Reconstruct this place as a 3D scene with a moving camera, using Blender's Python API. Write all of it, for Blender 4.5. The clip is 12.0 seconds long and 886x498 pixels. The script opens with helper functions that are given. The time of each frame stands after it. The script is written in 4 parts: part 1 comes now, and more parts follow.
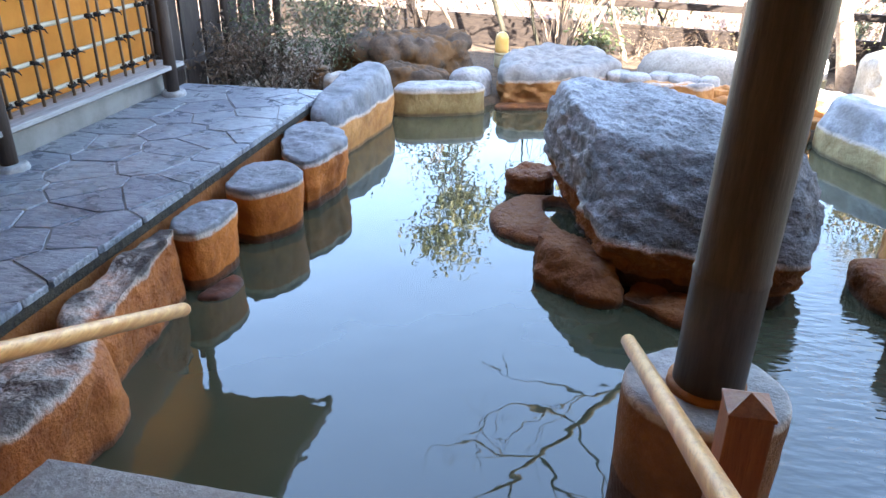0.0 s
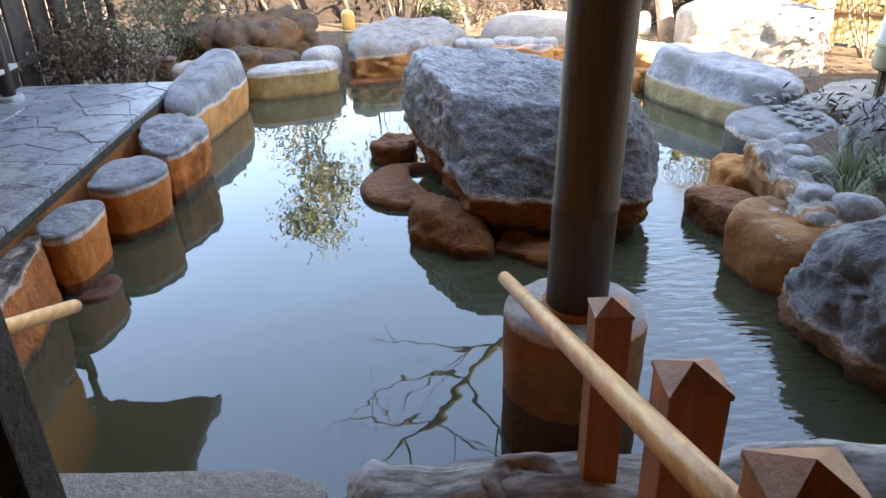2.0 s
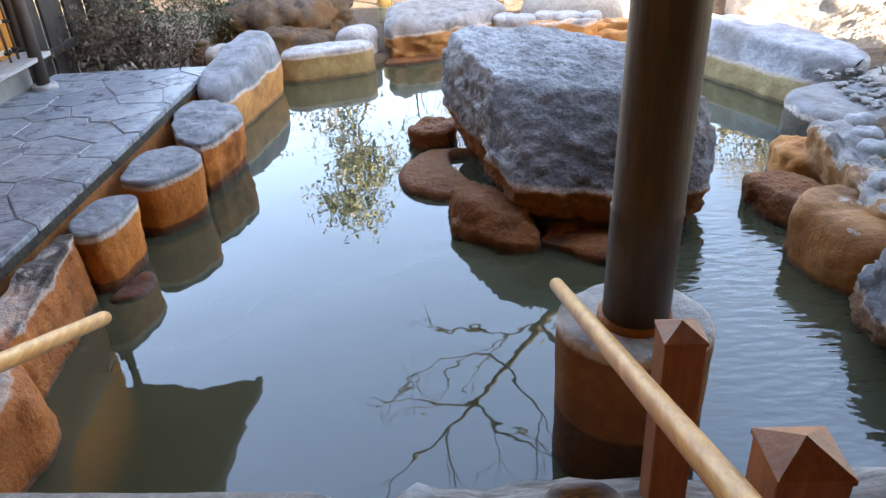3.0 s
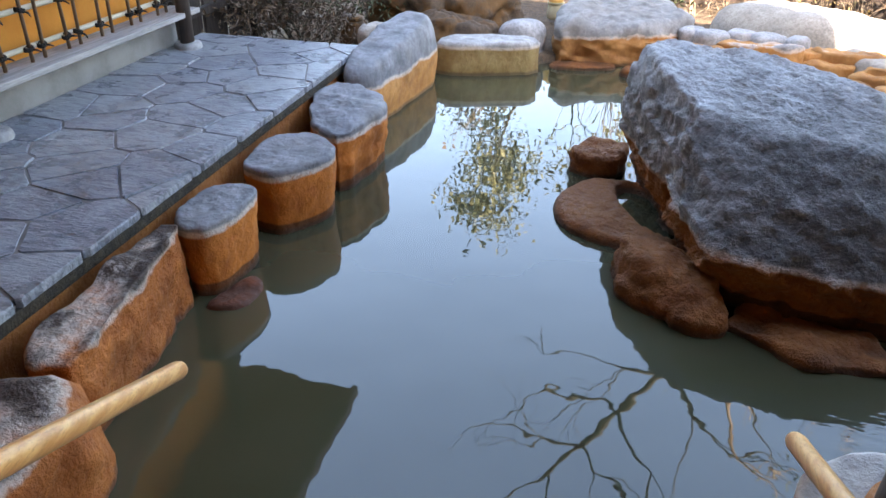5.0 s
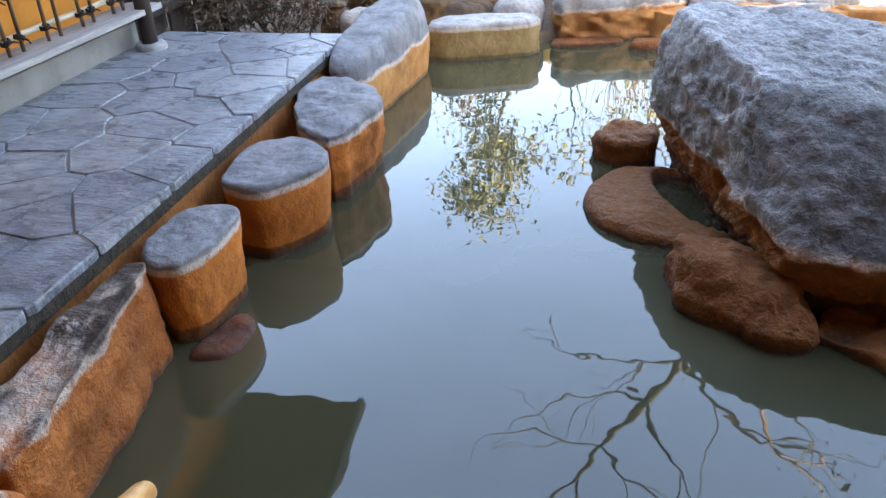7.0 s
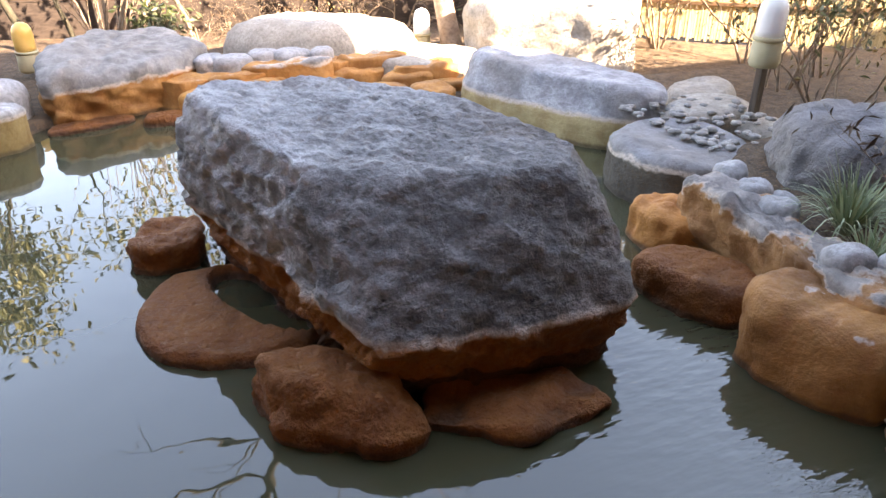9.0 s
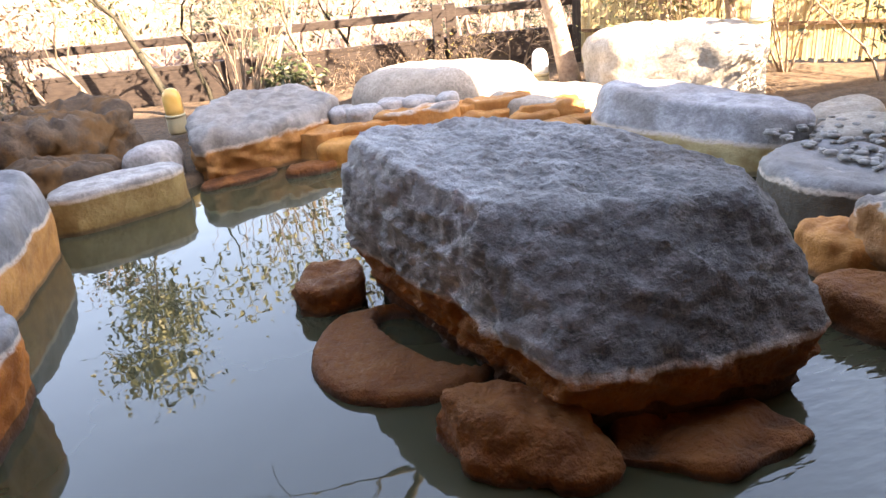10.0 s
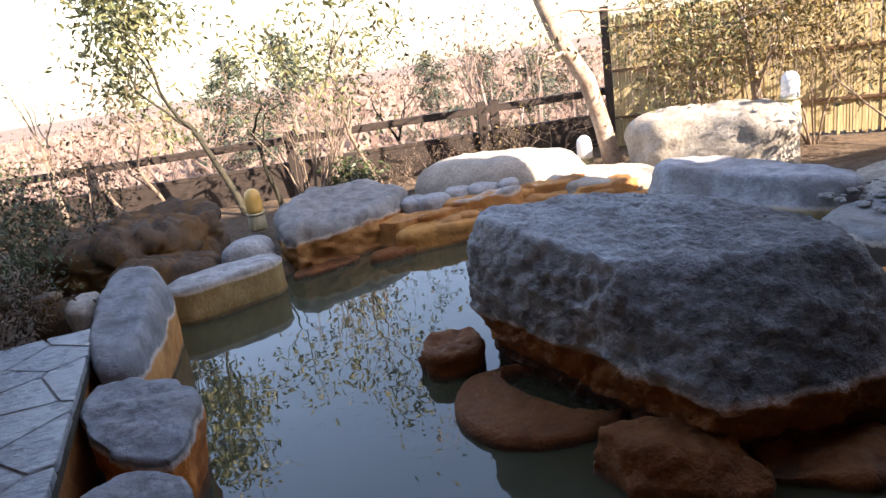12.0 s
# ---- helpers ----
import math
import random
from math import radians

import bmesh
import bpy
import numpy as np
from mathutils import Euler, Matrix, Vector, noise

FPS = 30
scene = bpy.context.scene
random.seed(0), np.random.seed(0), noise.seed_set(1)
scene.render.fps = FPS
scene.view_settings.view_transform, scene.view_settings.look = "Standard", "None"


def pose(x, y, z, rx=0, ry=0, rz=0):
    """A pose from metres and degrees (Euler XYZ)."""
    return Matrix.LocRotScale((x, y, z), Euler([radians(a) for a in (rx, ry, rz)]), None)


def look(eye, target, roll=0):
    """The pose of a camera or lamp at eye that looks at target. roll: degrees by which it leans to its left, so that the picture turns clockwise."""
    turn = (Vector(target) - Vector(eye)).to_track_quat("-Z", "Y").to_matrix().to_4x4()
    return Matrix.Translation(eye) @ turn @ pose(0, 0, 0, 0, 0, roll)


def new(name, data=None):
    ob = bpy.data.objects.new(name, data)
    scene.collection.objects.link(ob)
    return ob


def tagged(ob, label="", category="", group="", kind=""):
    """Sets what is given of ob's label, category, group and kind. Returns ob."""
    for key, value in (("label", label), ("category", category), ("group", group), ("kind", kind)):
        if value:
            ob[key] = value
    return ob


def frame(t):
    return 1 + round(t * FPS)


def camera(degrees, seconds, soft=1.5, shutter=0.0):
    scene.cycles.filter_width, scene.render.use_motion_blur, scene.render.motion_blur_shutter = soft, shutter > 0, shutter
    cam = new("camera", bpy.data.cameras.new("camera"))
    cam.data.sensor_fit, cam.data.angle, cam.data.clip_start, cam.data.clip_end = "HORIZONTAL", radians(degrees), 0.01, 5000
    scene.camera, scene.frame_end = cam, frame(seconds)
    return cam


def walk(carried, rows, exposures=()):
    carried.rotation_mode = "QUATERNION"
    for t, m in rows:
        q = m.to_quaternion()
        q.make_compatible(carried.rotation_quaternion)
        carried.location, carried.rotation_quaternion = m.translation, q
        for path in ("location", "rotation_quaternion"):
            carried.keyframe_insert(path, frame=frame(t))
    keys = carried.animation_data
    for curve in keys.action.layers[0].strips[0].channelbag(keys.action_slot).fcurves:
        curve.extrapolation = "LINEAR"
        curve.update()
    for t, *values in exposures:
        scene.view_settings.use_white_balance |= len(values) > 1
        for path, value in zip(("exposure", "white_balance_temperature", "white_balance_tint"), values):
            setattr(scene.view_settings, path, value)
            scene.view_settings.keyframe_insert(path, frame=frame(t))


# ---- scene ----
cam = camera(61.4, 12.0)
PATH = [
    (0, (0.641, 0.398, 1.652), (0.291, 2.17, 0.793), 0.5),
    (0.5, (0.636, 0.313, 1.697), (0.384, 2.086, 0.806), 0.2),
    (1, (0.586, 0.232, 1.692), (0.483, 2.055, 0.875), 0.6),
    (1.5, (0.595, 0.214, 1.683), (0.562, 2.035, 0.857), -0.5),
    (2, (0.619, 0.218, 1.669), (0.618, 1.998, 0.757), -1.7),
    (2.5, (0.622, 0.24, 1.67), (0.594, 1.991, 0.706), -2.2),
    (3, (0.592, 0.404, 1.682), (0.491, 2.149, 0.71), -3.6),
    (3.2, (0.592, 0.488, 1.677), (0.514, 2.234, 0.705), -3.1),
    (4.8, (0.392, 0.963, 1.595), (0.011, 2.662, 0.611), 0.6),
    (5, (0.361, 1.017, 1.574), (-0.033, 2.712, 0.588), 1.3),
    (5.5, (0.308, 1.075, 1.56), (-0.327, 2.671, 0.536), -1.2),
    (6, (0.247, 1.15, 1.558), (-0.5, 2.684, 0.514), -1.9),
    (6.5, (0.144, 1.241, 1.529), (-0.338, 2.864, 0.465), 0.1),
    (7, (0.154, 1.439, 1.424), (-0.212, 3.126, 0.413), -2.2),
    (7.5, (0.242, 1.545, 1.377), (0.246, 3.265, 0.357), -1.7),
    (9.3, (0.205, 1.959, 1.468), (0.973, 3.573, 0.57), 0.1),
    (9.5, (0.153, 1.983, 1.454), (0.927, 3.608, 0.582), -0.1),
    (10, (-0.014, 1.974, 1.446), (0.504, 3.723, 0.627), -5.3),
    (10.5, (-0.098, 1.922, 1.445), (0.169, 3.743, 0.663), -7.6),
    (11, (-0.226, 1.767, 1.511), (0.203, 3.601, 0.841), -10.5),
    (11.5, (-0.347, 1.722, 1.53), (0.083, 3.576, 0.916), -10.9),
    (12, (-0.578, 1.786, 1.534), (-0.02, 3.614, 0.945), -8.2),
]
EXPOSURES = [(0.0, 3.6, 6500, 12), (0.5, 3.3, 6700, 12), (1.0, 3.0, 7100, 13), (1.5, 3.05, 7300, 14), (2.5, 3.6, 7600, 16), (5.0, 3.35, 7500, 15), (6.5, 3.65, 7600, 16), (7.5, 3.45, 7600, 15),
             (9.5, 3.4, 8900, 23), (10.5, 2.85, 8000, 21), (11.0, 2.5, 7700, 20), (12.0, 2.05, 7200, 20)]
walk(cam, [(t, look(eye, target, roll)) for t, eye, target, roll in PATH], EXPOSURES)

# ---- world, sun ----
SUN_EL, SUN_AZ = 32.0, 146.0
world = bpy.data.worlds.new("sky_world")
scene.world = world
world.use_nodes = True
wn = world.node_tree.nodes
sky = wn.new("ShaderNodeTexSky")
sky.sky_type = "NISHITA"
sky.sun_disc = False
sky.sun_elevation, sky.sun_rotation = radians(SUN_EL), radians(SUN_AZ)
sky.air_density, sky.dust_density = 1.0, 0.8
wn["Background"].inputs["Strength"].default_value = 0.15
world.node_tree.links.new(sky.outputs[0], wn["Background"].inputs["Color"])
sun_data = bpy.data.lights.new("sun", "SUN")
sun_data.energy, sun_data.angle, sun_data.color = 5.0, radians(0.5), (1.0, 0.93, 0.82)
sun = new("sun", sun_data)
to_sun = Vector((math.sin(radians(SUN_AZ)) * math.cos(radians(SUN_EL)), math.cos(radians(SUN_AZ)) * math.cos(radians(SUN_EL)), math.sin(radians(SUN_EL))))
sun.matrix_world = look(to_sun * 30, (0, 0, 0))


# ---- materials ----
class Mat:
    """A small node builder round one principled material."""

    def __init__(self, name, rough=0.8, metal=0.0, ior=1.45):
        self.m = bpy.data.materials.new(name)
        self.m.use_nodes = True
        self.t = self.m.node_tree
        self.b = self.t.nodes["Principled BSDF"]
        self.b.inputs["Roughness"].default_value = rough
        self.b.inputs["Metallic"].default_value = metal
        self.b.inputs["IOR"].default_value = ior
        self.pos = self.t.nodes.new("ShaderNodeNewGeometry").outputs["Position"]

    def put(self, value, socket):
        if hasattr(value, "is_linked"):
            self.t.links.new(value, socket)
        else:
            socket.default_value = value

    def noise(self, scale, detail=4.0, rough=0.55, stretch=None):
        n = self.t.nodes.new("ShaderNodeTexNoise")
        n.inputs["Scale"].default_value, n.inputs["Detail"].default_value, n.inputs["Roughness"].default_value = scale, detail, rough
        v = self.pos
        if stretch:
            mul = self.t.nodes.new("ShaderNodeVectorMath")
            mul.operation = "MULTIPLY"
            self.put(v, mul.inputs[0])
            mul.inputs[1].default_value = stretch
            v = mul.outputs[0]
        self.put(v, n.inputs["Vector"])
        return n.outputs["Fac"]

    def cells(self, scale, feature="F1"):
        n = self.t.nodes.new("ShaderNodeTexVoronoi")
        n.feature = feature
        n.inputs["Scale"].default_value = scale
        self.put(self.pos, n.inputs["Vector"])
        return n.outputs["Distance"]

    def axis(self, i):
        s = self.t.nodes.new("ShaderNodeSeparateXYZ")
        self.put(self.pos, s.inputs[0])
        return s.outputs[i]

    def random(self):
        return self.t.nodes.new("ShaderNodeObjectInfo").outputs["Random"]

    def island(self):
        return self.t.nodes.new("ShaderNodeNewGeometry").outputs["Random Per Island"]

    def math(self, op, a, b=0.0):
        n = self.t.nodes.new("ShaderNodeMath")
        n.operation = op
        self.put(a, n.inputs[0])
        self.put(b, n.inputs[1])
        return n.outputs[0]

    def span(self, v, lo, hi, a=0.0, b=1.0):
        n = self.t.nodes.new("ShaderNodeMapRange")
        n.interpolation_type = "SMOOTHSTEP"
        self.put(v, n.inputs["Value"])
        for key, val in (("From Min", lo), ("From Max", hi), ("To Min", a), ("To Max", b)):
            n.inputs[key].default_value = val
        return n.outputs[0]

    def mix(self, f, a, b, how="MIX"):
        n = self.t.nodes.new("ShaderNodeMix")
        n.data_type, n.blend_type = "RGBA", how
        self.put(f, n.inputs[0])
        for val, s in ((a, n.inputs[6]), (b, n.inputs[7])):
            self.put(val if hasattr(val, "is_linked") else (*val, 1.0), s)
        return n.outputs[2]

    def colour(self, c):
        self.put(c if hasattr(c, "is_linked") else (*c, 1.0), self.b.inputs["Base Color"])
        return self

    def rough(self, v):
        self.put(v, self.b.inputs["Roughness"])
        return self

    def bump(self, *layers):
        n0 = None
        for h, strength, dist in layers:
            n = self.t.nodes.new("ShaderNodeBump")
            n.inputs["Strength"].default_value, n.inputs["Distance"].default_value = strength, dist
            self.put(h, n.inputs["Height"])
            if n0:
                self.t.links.new(n0, n.inputs["Normal"])
            n0 = n.outputs[0]
        self.t.links.new(n0, self.b.inputs["Normal"])
        return self.m


def mineral_stone(name, line, grey=(0.30, 0.30, 0.31), orange=(0.30, 0.095, 0.018), slope=(0.0, 0.0), crust=0.75, dark=(0.10, 0.085, 0.08), wob=0.05, relief=0.7, streak=False, tide_shade=None, flakes=0.0):
    """Grey stone with an iron-orange mineral coat below a wavy line and a pale crust on the line."""
    m = Mat(name, 0.75)
    big, mid, fine = m.noise(2.3, 3), m.noise(9.0, 5, 0.65), m.noise(55.0, 6, 0.7)
    g = m.mix(m.span(mid, 0.3, 0.7), [c * 0.62 for c in grey], [min(0.75, c * 1.35) for c in grey])
    g = m.mix(m.span(big, 0.48, 0.68, 0, 0.55), g, (0.24, 0.21, 0.18))
    g = m.mix(m.span(fine, 0.35, 0.62, 0.36, 0.0), g, dark)
    if streak:
        g = m.mix(m.span(m.noise(16.0, 8, 0.8, (0.6, 0.6, 1.6)), 0.46, 0.60, 0.68, 0.0), g, (0.062, 0.053, 0.047))
        g = m.mix(m.span(m.noise(90.0, 5, 0.8), 0.58, 0.72, 0.0, 0.22), g, (0.46, 0.45, 0.44))
        g = m.mix(m.span(m.noise(1.5, 3), 0.50, 0.66, 0.0, 0.4), g, (0.20, 0.145, 0.105))
        # dark crack lines: crevice shade and dark mineral put into the colour
        for sx, sy, sz, sc in ((1.0, 1.0, 3.2, 2.2), (1.6, 0.8, 2.4, 4.6)):
            crack_shade = m.math("ABSOLUTE", m.math("SUBTRACT", m.noise(sc, 9, 0.72, (sx, sy, sz)), 0.5))
            crack_shade = m.math("MULTIPLY", m.span(crack_shade, 0.0, 0.014, 0.85, 0.0), m.span(m.noise(3.1 * sc, 3), 0.42, 0.58))
            g = m.mix(crack_shade, g, (0.022, 0.018, 0.016))
        # paler towards the crown: skylight on the top put into the colour
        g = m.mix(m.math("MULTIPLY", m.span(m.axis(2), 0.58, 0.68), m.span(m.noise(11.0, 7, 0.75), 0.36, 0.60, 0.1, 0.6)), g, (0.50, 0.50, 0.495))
        # whitish bloom towards the west, also skylight on that side put into colour
        skylit_bloom = m.math("MULTIPLY", m.span(m.axis(0), 1.0, 0.52), m.span(m.noise(7.0, 6, 0.75), 0.38, 0.60, 0.1, 0.62))
        g = m.mix(skylit_bloom, g, (0.50, 0.49, 0.475))
        run = m.math("ABSOLUTE", m.math("SUBTRACT", m.math("ADD", m.axis(1), m.math("MULTIPLY", m.noise(4.0, 4), 0.22)), 4.12))
        run = m.math("MULTIPLY", m.span(run, 0.012, 0.10, 1.0, 0.0), m.span(m.axis(0), 0.78, 0.66))
        run = m.math("MULTIPLY", run, m.span(m.noise(20.0, 5, 0.7, (1, 1, 0.25)), 0.40, 0.60, 0.1, 0.75))
        g = m.mix(run, g, (0.64, 0.63, 0.62))
    else:
        g = m.mix(m.span(m.noise(5.0, 6, 0.75, (1, 1, 0.35)), 0.60, 0.72, 0, 0.13), g, (0.55, 0.55, 0.54))
    if flakes:
        patch = m.math("MULTIPLY", m.span(m.noise(4.2, 4), 0.44, 0.58), m.span(m.noise(34.0, 8, 0.8), 0.47, 0.56, 0.0, flakes))
        g = m.mix(patch, g, (0.56, 0.47, 0.40))
    o = m.mix(m.span(mid, 0.3, 0.7), orange, [c * f for c, f in zip(orange, (1.5, 1.75, 2.0))])
    o = m.mix(m.span(big, 0.5, 0.7, 0, 0.7), o, [c * 0.45 for c in orange])
    o = m.mix(m.span(fine, 0.5, 0.75, 0, 0.2), o, (0.42, 0.22, 0.07))
    h = m.math("ADD", m.axis(2), m.math("MULTIPLY", m.math("SUBTRACT", m.noise(6.0, 4), 0.5), wob * 2))
    h = m.math("ADD", h, m.math("ADD", m.math("MULTIPLY", m.axis(0), -slope[0]), m.math("MULTIPLY", m.axis(1), -slope[1])))
    if tide_shade is not None:
        o = m.mix(m.span(h, tide_shade - 0.006, tide_shade + 0.006, 0.75, 0.0), o, (0.035, 0.014, 0.006))
    h = m.math("SUBTRACT", h, line)
    c = m.mix(m.span(h, -0.008, 0.012), o, g)
    band = m.math("MULTIPLY", m.span(h, -0.018, -0.004), m.span(h, 0.004, 0.019, 1, 0))
    band = m.math("MULTIPLY", band, m.span(m.noise(38.0, 4, 0.7), 0.34, 0.52, 0.25, crust))
    c = m.mix(band, c, (0.62, 0.52, 0.43))
    wet = m.span(m.math("ADD", m.axis(2), m.math("MULTIPLY", mid, 0.03)), 0.025, 0.05, 0.65, 0.0)
    c = m.mix(wet, c, (0.05, 0.035, 0.025))
    m.colour(c).rough(m.span(fine, 0.3, 0.7, 0.55, 0.9))
    return m.bump((m.noise(4.5, 8, 0.7), 0.5 * relief, 0.05), (mid, 0.5 * relief, 0.025), (fine, 0.35 * relief, 0.007), (m.cells(130.0), 0.15, 0.002))


def plain_stone(name, a, b, rough=0.85, moss=None, s=1.0):
    m = Mat(name, rough)
    mid, fine = m.noise(7.0 * s, 6, 0.65), m.noise(48.0 * s, 6, 0.7)
    c = m.mix(m.span(mid, 0.32, 0.68), a, b)
    c = m.mix(m.span(fine, 0.35, 0.6, 0.45, 0), c, [v * 0.4 for v in a])
    if moss:
        c = m.mix(m.span(m.noise(3.1, 5, 0.6), 0.47, 0.6), c, moss)
    m.colour(c)
    return m.bump((mid, 0.7, 0.025), (fine, 0.5, 0.006))


def wood(name, a, b, along=(9, 9, 0.9), rough=0.6, fleck=0.0, s=1.0):
    m = Mat(name, rough)
    grain = m.noise(6.0 * s, 5, 0.6, along)
    fine = m.noise(26.0 * s, 4, 0.6, along)
    c = m.mix(m.span(grain, 0.34, 0.66), a, b)
    c = m.mix(m.span(fine, 0.5, 0.7, 0, 0.5), c, [v * 0.55 for v in a])
    c = m.mix(m.math("MULTIPLY", m.random(), 0.3), c, [v * 0.6 for v in b])
    if fleck:
        c = m.mix(m.span(m.noise(4.0, 4), 0.52, 0.7, 0, fleck), c, (0.42, 0.42, 0.42))
    m.colour(c)
    return m.bump((grain, 0.25, 0.006), (fine, 0.3, 0.002))


def leaf(name, a, b, rough=0.5):
    m = Mat(name, rough)
    c = m.mix(m.island(), a, b)
    c = m.mix(m.span(m.noise(2.0, 3), 0.4, 0.65, 0, 0.5), c, [v * 0.6 for v in a])
    m.colour(c)
    m.b.inputs["Transmission Weight"].default_value = 0.0
    m.b.inputs["Subsurface Weight"].default_value = 0.0
    return m.m


def water_material():
    m = Mat("milky_spring_water", 0.015, 0.0, 1.75)
    c = m.mix(m.span(m.noise(0.8, 3), 0.35, 0.65), (0.050, 0.051, 0.026), (0.062, 0.062, 0.034))
    m.colour(c)
    right = m.span(m.axis(0), 0.9, 1.7)
    near = m.span(m.axis(1), 4.6, 3.2)
    rip = m.math("MULTIPLY", m.math("MULTIPLY", right, near), m.noise(16.0, 2, 0.4, (0.6, 1.6, 1)))
    w = m.noise(2.6, 2, 0.4)
    return m.bump((w, 0.12, 0.02), (m.noise(11.0, 1, 0.4), 0.045, 0.01), (rip, 0.22, 0.02))


def plaster(name, a, b, rough=0.9):
    m = Mat(name, rough)
    c = m.mix(m.span(m.noise(3.0, 6, 0.65), 0.35, 0.65), a, b)
    c = m.mix(m.span(m.noise(1.6, 5, 0.7, (1, 1, 0.3)), 0.55, 0.75, 0, 0.4), c, [v * 0.6 for v in a])
    m.colour(c)
    return m.bump((m.noise(120.0, 4), 0.4, 0.002), (m.noise(9.0, 4), 0.2, 0.006))


WATER = water_material()
# boulder's dark lower band is wet, with overhang shade put into the colour
BOULDER = mineral_stone("boulder_stone", 0.315, (0.235, 0.222, 0.21), (0.24, 0.074, 0.012), slope=(-0.05, 0.0), wob=0.022, dark=(0.04, 0.035, 0.033), relief=1.7, streak=True, crust=0.6, tide_shade=0.14)
EDGE_STONE = mineral_stone("edge_stone", 0.272, (0.215, 0.215, 0.225), (0.41, 0.108, 0.013), wob=0.015, crust=0.9, tide_shade=0.05)
BENCH_STONE = mineral_stone("bench_stone", 0.235, (0.21, 0.215, 0.225), (0.40, 0.16, 0.04), slope=(0.0, 0.0), wob=0.03)
LOW_WALL_STONE = mineral_stone("low_wall_stone", 0.20, (0.40, 0.385, 0.36), (0.24, 0.145, 0.05), wob=0.02)
LONG_STONE = mineral_stone("long_stone", 0.17, (0.36, 0.365, 0.375), (0.36, 0.25, 0.11), wob=0.02)
LEDGE_STONE = mineral_stone("ledge_stone", 0.20, (0.26, 0.245, 0.225), (0.36, 0.15, 0.04), slope=(0.03, 0.0), wob=0.06)
RUST_STONE = mineral_stone("rust_stone", 0.295, (0.085, 0.055, 0.04), (0.32, 0.08, 0.011), wob=0.05, crust=0.6, dark=(0.03, 0.02, 0.015), relief=1.3, flakes=0.6)
RED_STONE = mineral_stone("red_stone", 0.9, orange=(0.19, 0.055, 0.009), relief=1.8)
SIDE_STONE = mineral_stone("side_stone", 0.30, (0.26, 0.25, 0.24), (0.30, 0.115, 0.03), wob=0.16)
GREY_SIDE = mineral_stone("grey_side_stone", 0.13, (0.17, 0.165, 0.165), (0.25, 0.13, 0.06), wob=0.10, relief=1.2)
DARK_STONE = mineral_stone("flat_stone", 0.20, (0.24, 0.24, 0.24), (0.09, 0.07, 0.05), wob=0.06, crust=0.9)
GARDEN_STONE = plain_stone("garden_stone", (0.33, 0.29, 0.235), (0.47, 0.42, 0.355))
LAVA_STONE = plain_stone("lava_stone", (0.065, 0.045, 0.030), (0.13, 0.085, 0.05), moss=(0.13, 0.065, 0.02))
PALE_STONE = plain_stone("pale_stone", (0.30, 0.295, 0.285), (0.44, 0.425, 0.41))
PEBBLE = plain_stone("pebble_stone", (0.24, 0.23, 0.21), (0.40, 0.38, 0.35))
CONCRETE = plaster("grey_concrete", (0.19, 0.18, 0.165), (0.30, 0.285, 0.26))
SLAB = plain_stone("curb_slab_stone", (0.36, 0.315, 0.27), (0.47, 0.42, 0.365), s=5.0)
ORANGE_WALL = plaster("orange_plaster", (0.50, 0.185, 0.022), (0.58, 0.235, 0.035))
STAINED = mineral_stone("stained_concrete", 0.470, (0.36, 0.33, 0.30), (0.19, 0.066, 0.017), wob=0.012, tide_shade=0.20)
STAINED_EDGE = mineral_stone("stained_path_edge", 0.33, (0.085, 0.07, 0.055), (0.27, 0.085, 0.017), wob=0.04, crust=0.4)
DARK_WOOD = wood("dark_stained_wood", (0.045, 0.032, 0.025), (0.085, 0.06, 0.045), rough=0.65)
POLE_WOOD = wood("dark_pole_wood", (0.060, 0.044, 0.032), (0.105, 0.078, 0.056), rough=0.5)
FENCE_WOOD = wood("weathered_fence_wood", (0.026, 0.019, 0.016), (0.052, 0.04, 0.032), rough=0.85)
RAIL_FENCE = wood("rail_fence_wood", (0.028, 0.019, 0.015), (0.055, 0.039, 0.03), along=(0.9, 9, 9), rough=0.85)
GREY_BOARD = wood("grey_board", (0.27, 0.26, 0.25), (0.42, 0.40, 0.38), along=(9, 0.7, 9), rough=0.85)
POST_WOOD = wood("cedar_post", (0.28, 0.086, 0.02), (0.37, 0.125, 0.034), rough=0.5)
RAIL_WOOD = wood("pale_handrail_wood", (0.56, 0.23, 0.06), (0.80, 0.44, 0.155), along=(9, 0.9, 9), rough=0.4)
LOG_WOOD = wood("driftwood", (0.10, 0.085, 0.075), (0.44, 0.385, 0.335), along=(1.6, 7, 7), rough=0.85, fleck=0.45)
BAMBOO = wood("bamboo", (0.44, 0.38, 0.27), (0.58, 0.52, 0.40), along=(6, 0.6, 6), rough=0.4)
DARK_BAMBOO = wood("dark_bamboo", (0.12, 0.075, 0.045), (0.20, 0.12, 0.07), rough=0.5)
REED = wood("reed_screen", (0.50, 0.38, 0.18), (0.66, 0.54, 0.31), along=(12, 12, 0.6), rough=0.8)
ROPE = plain_stone("black_cord", (0.012, 0.011, 0.010), (0.025, 0.022, 0.02), s=4.0)
BLACK = plain_stone("black_lacquer", (0.010, 0.010, 0.010), (0.014, 0.013, 0.013), rough=0.7)
DOOR_WOOD = wood("amber_door_wood", (0.52, 0.20, 0.04), (0.62, 0.28, 0.07), rough=0.45)
DOOR_EDGE = wood("honey_door_wood", (0.66, 0.40, 0.14), (0.76, 0.50, 0.2), rough=0.45)
CEIL_WOOD = wood("eave_boards", (0.16, 0.10, 0.05), (0.24, 0.16, 0.085), along=(9, 0.8, 9))
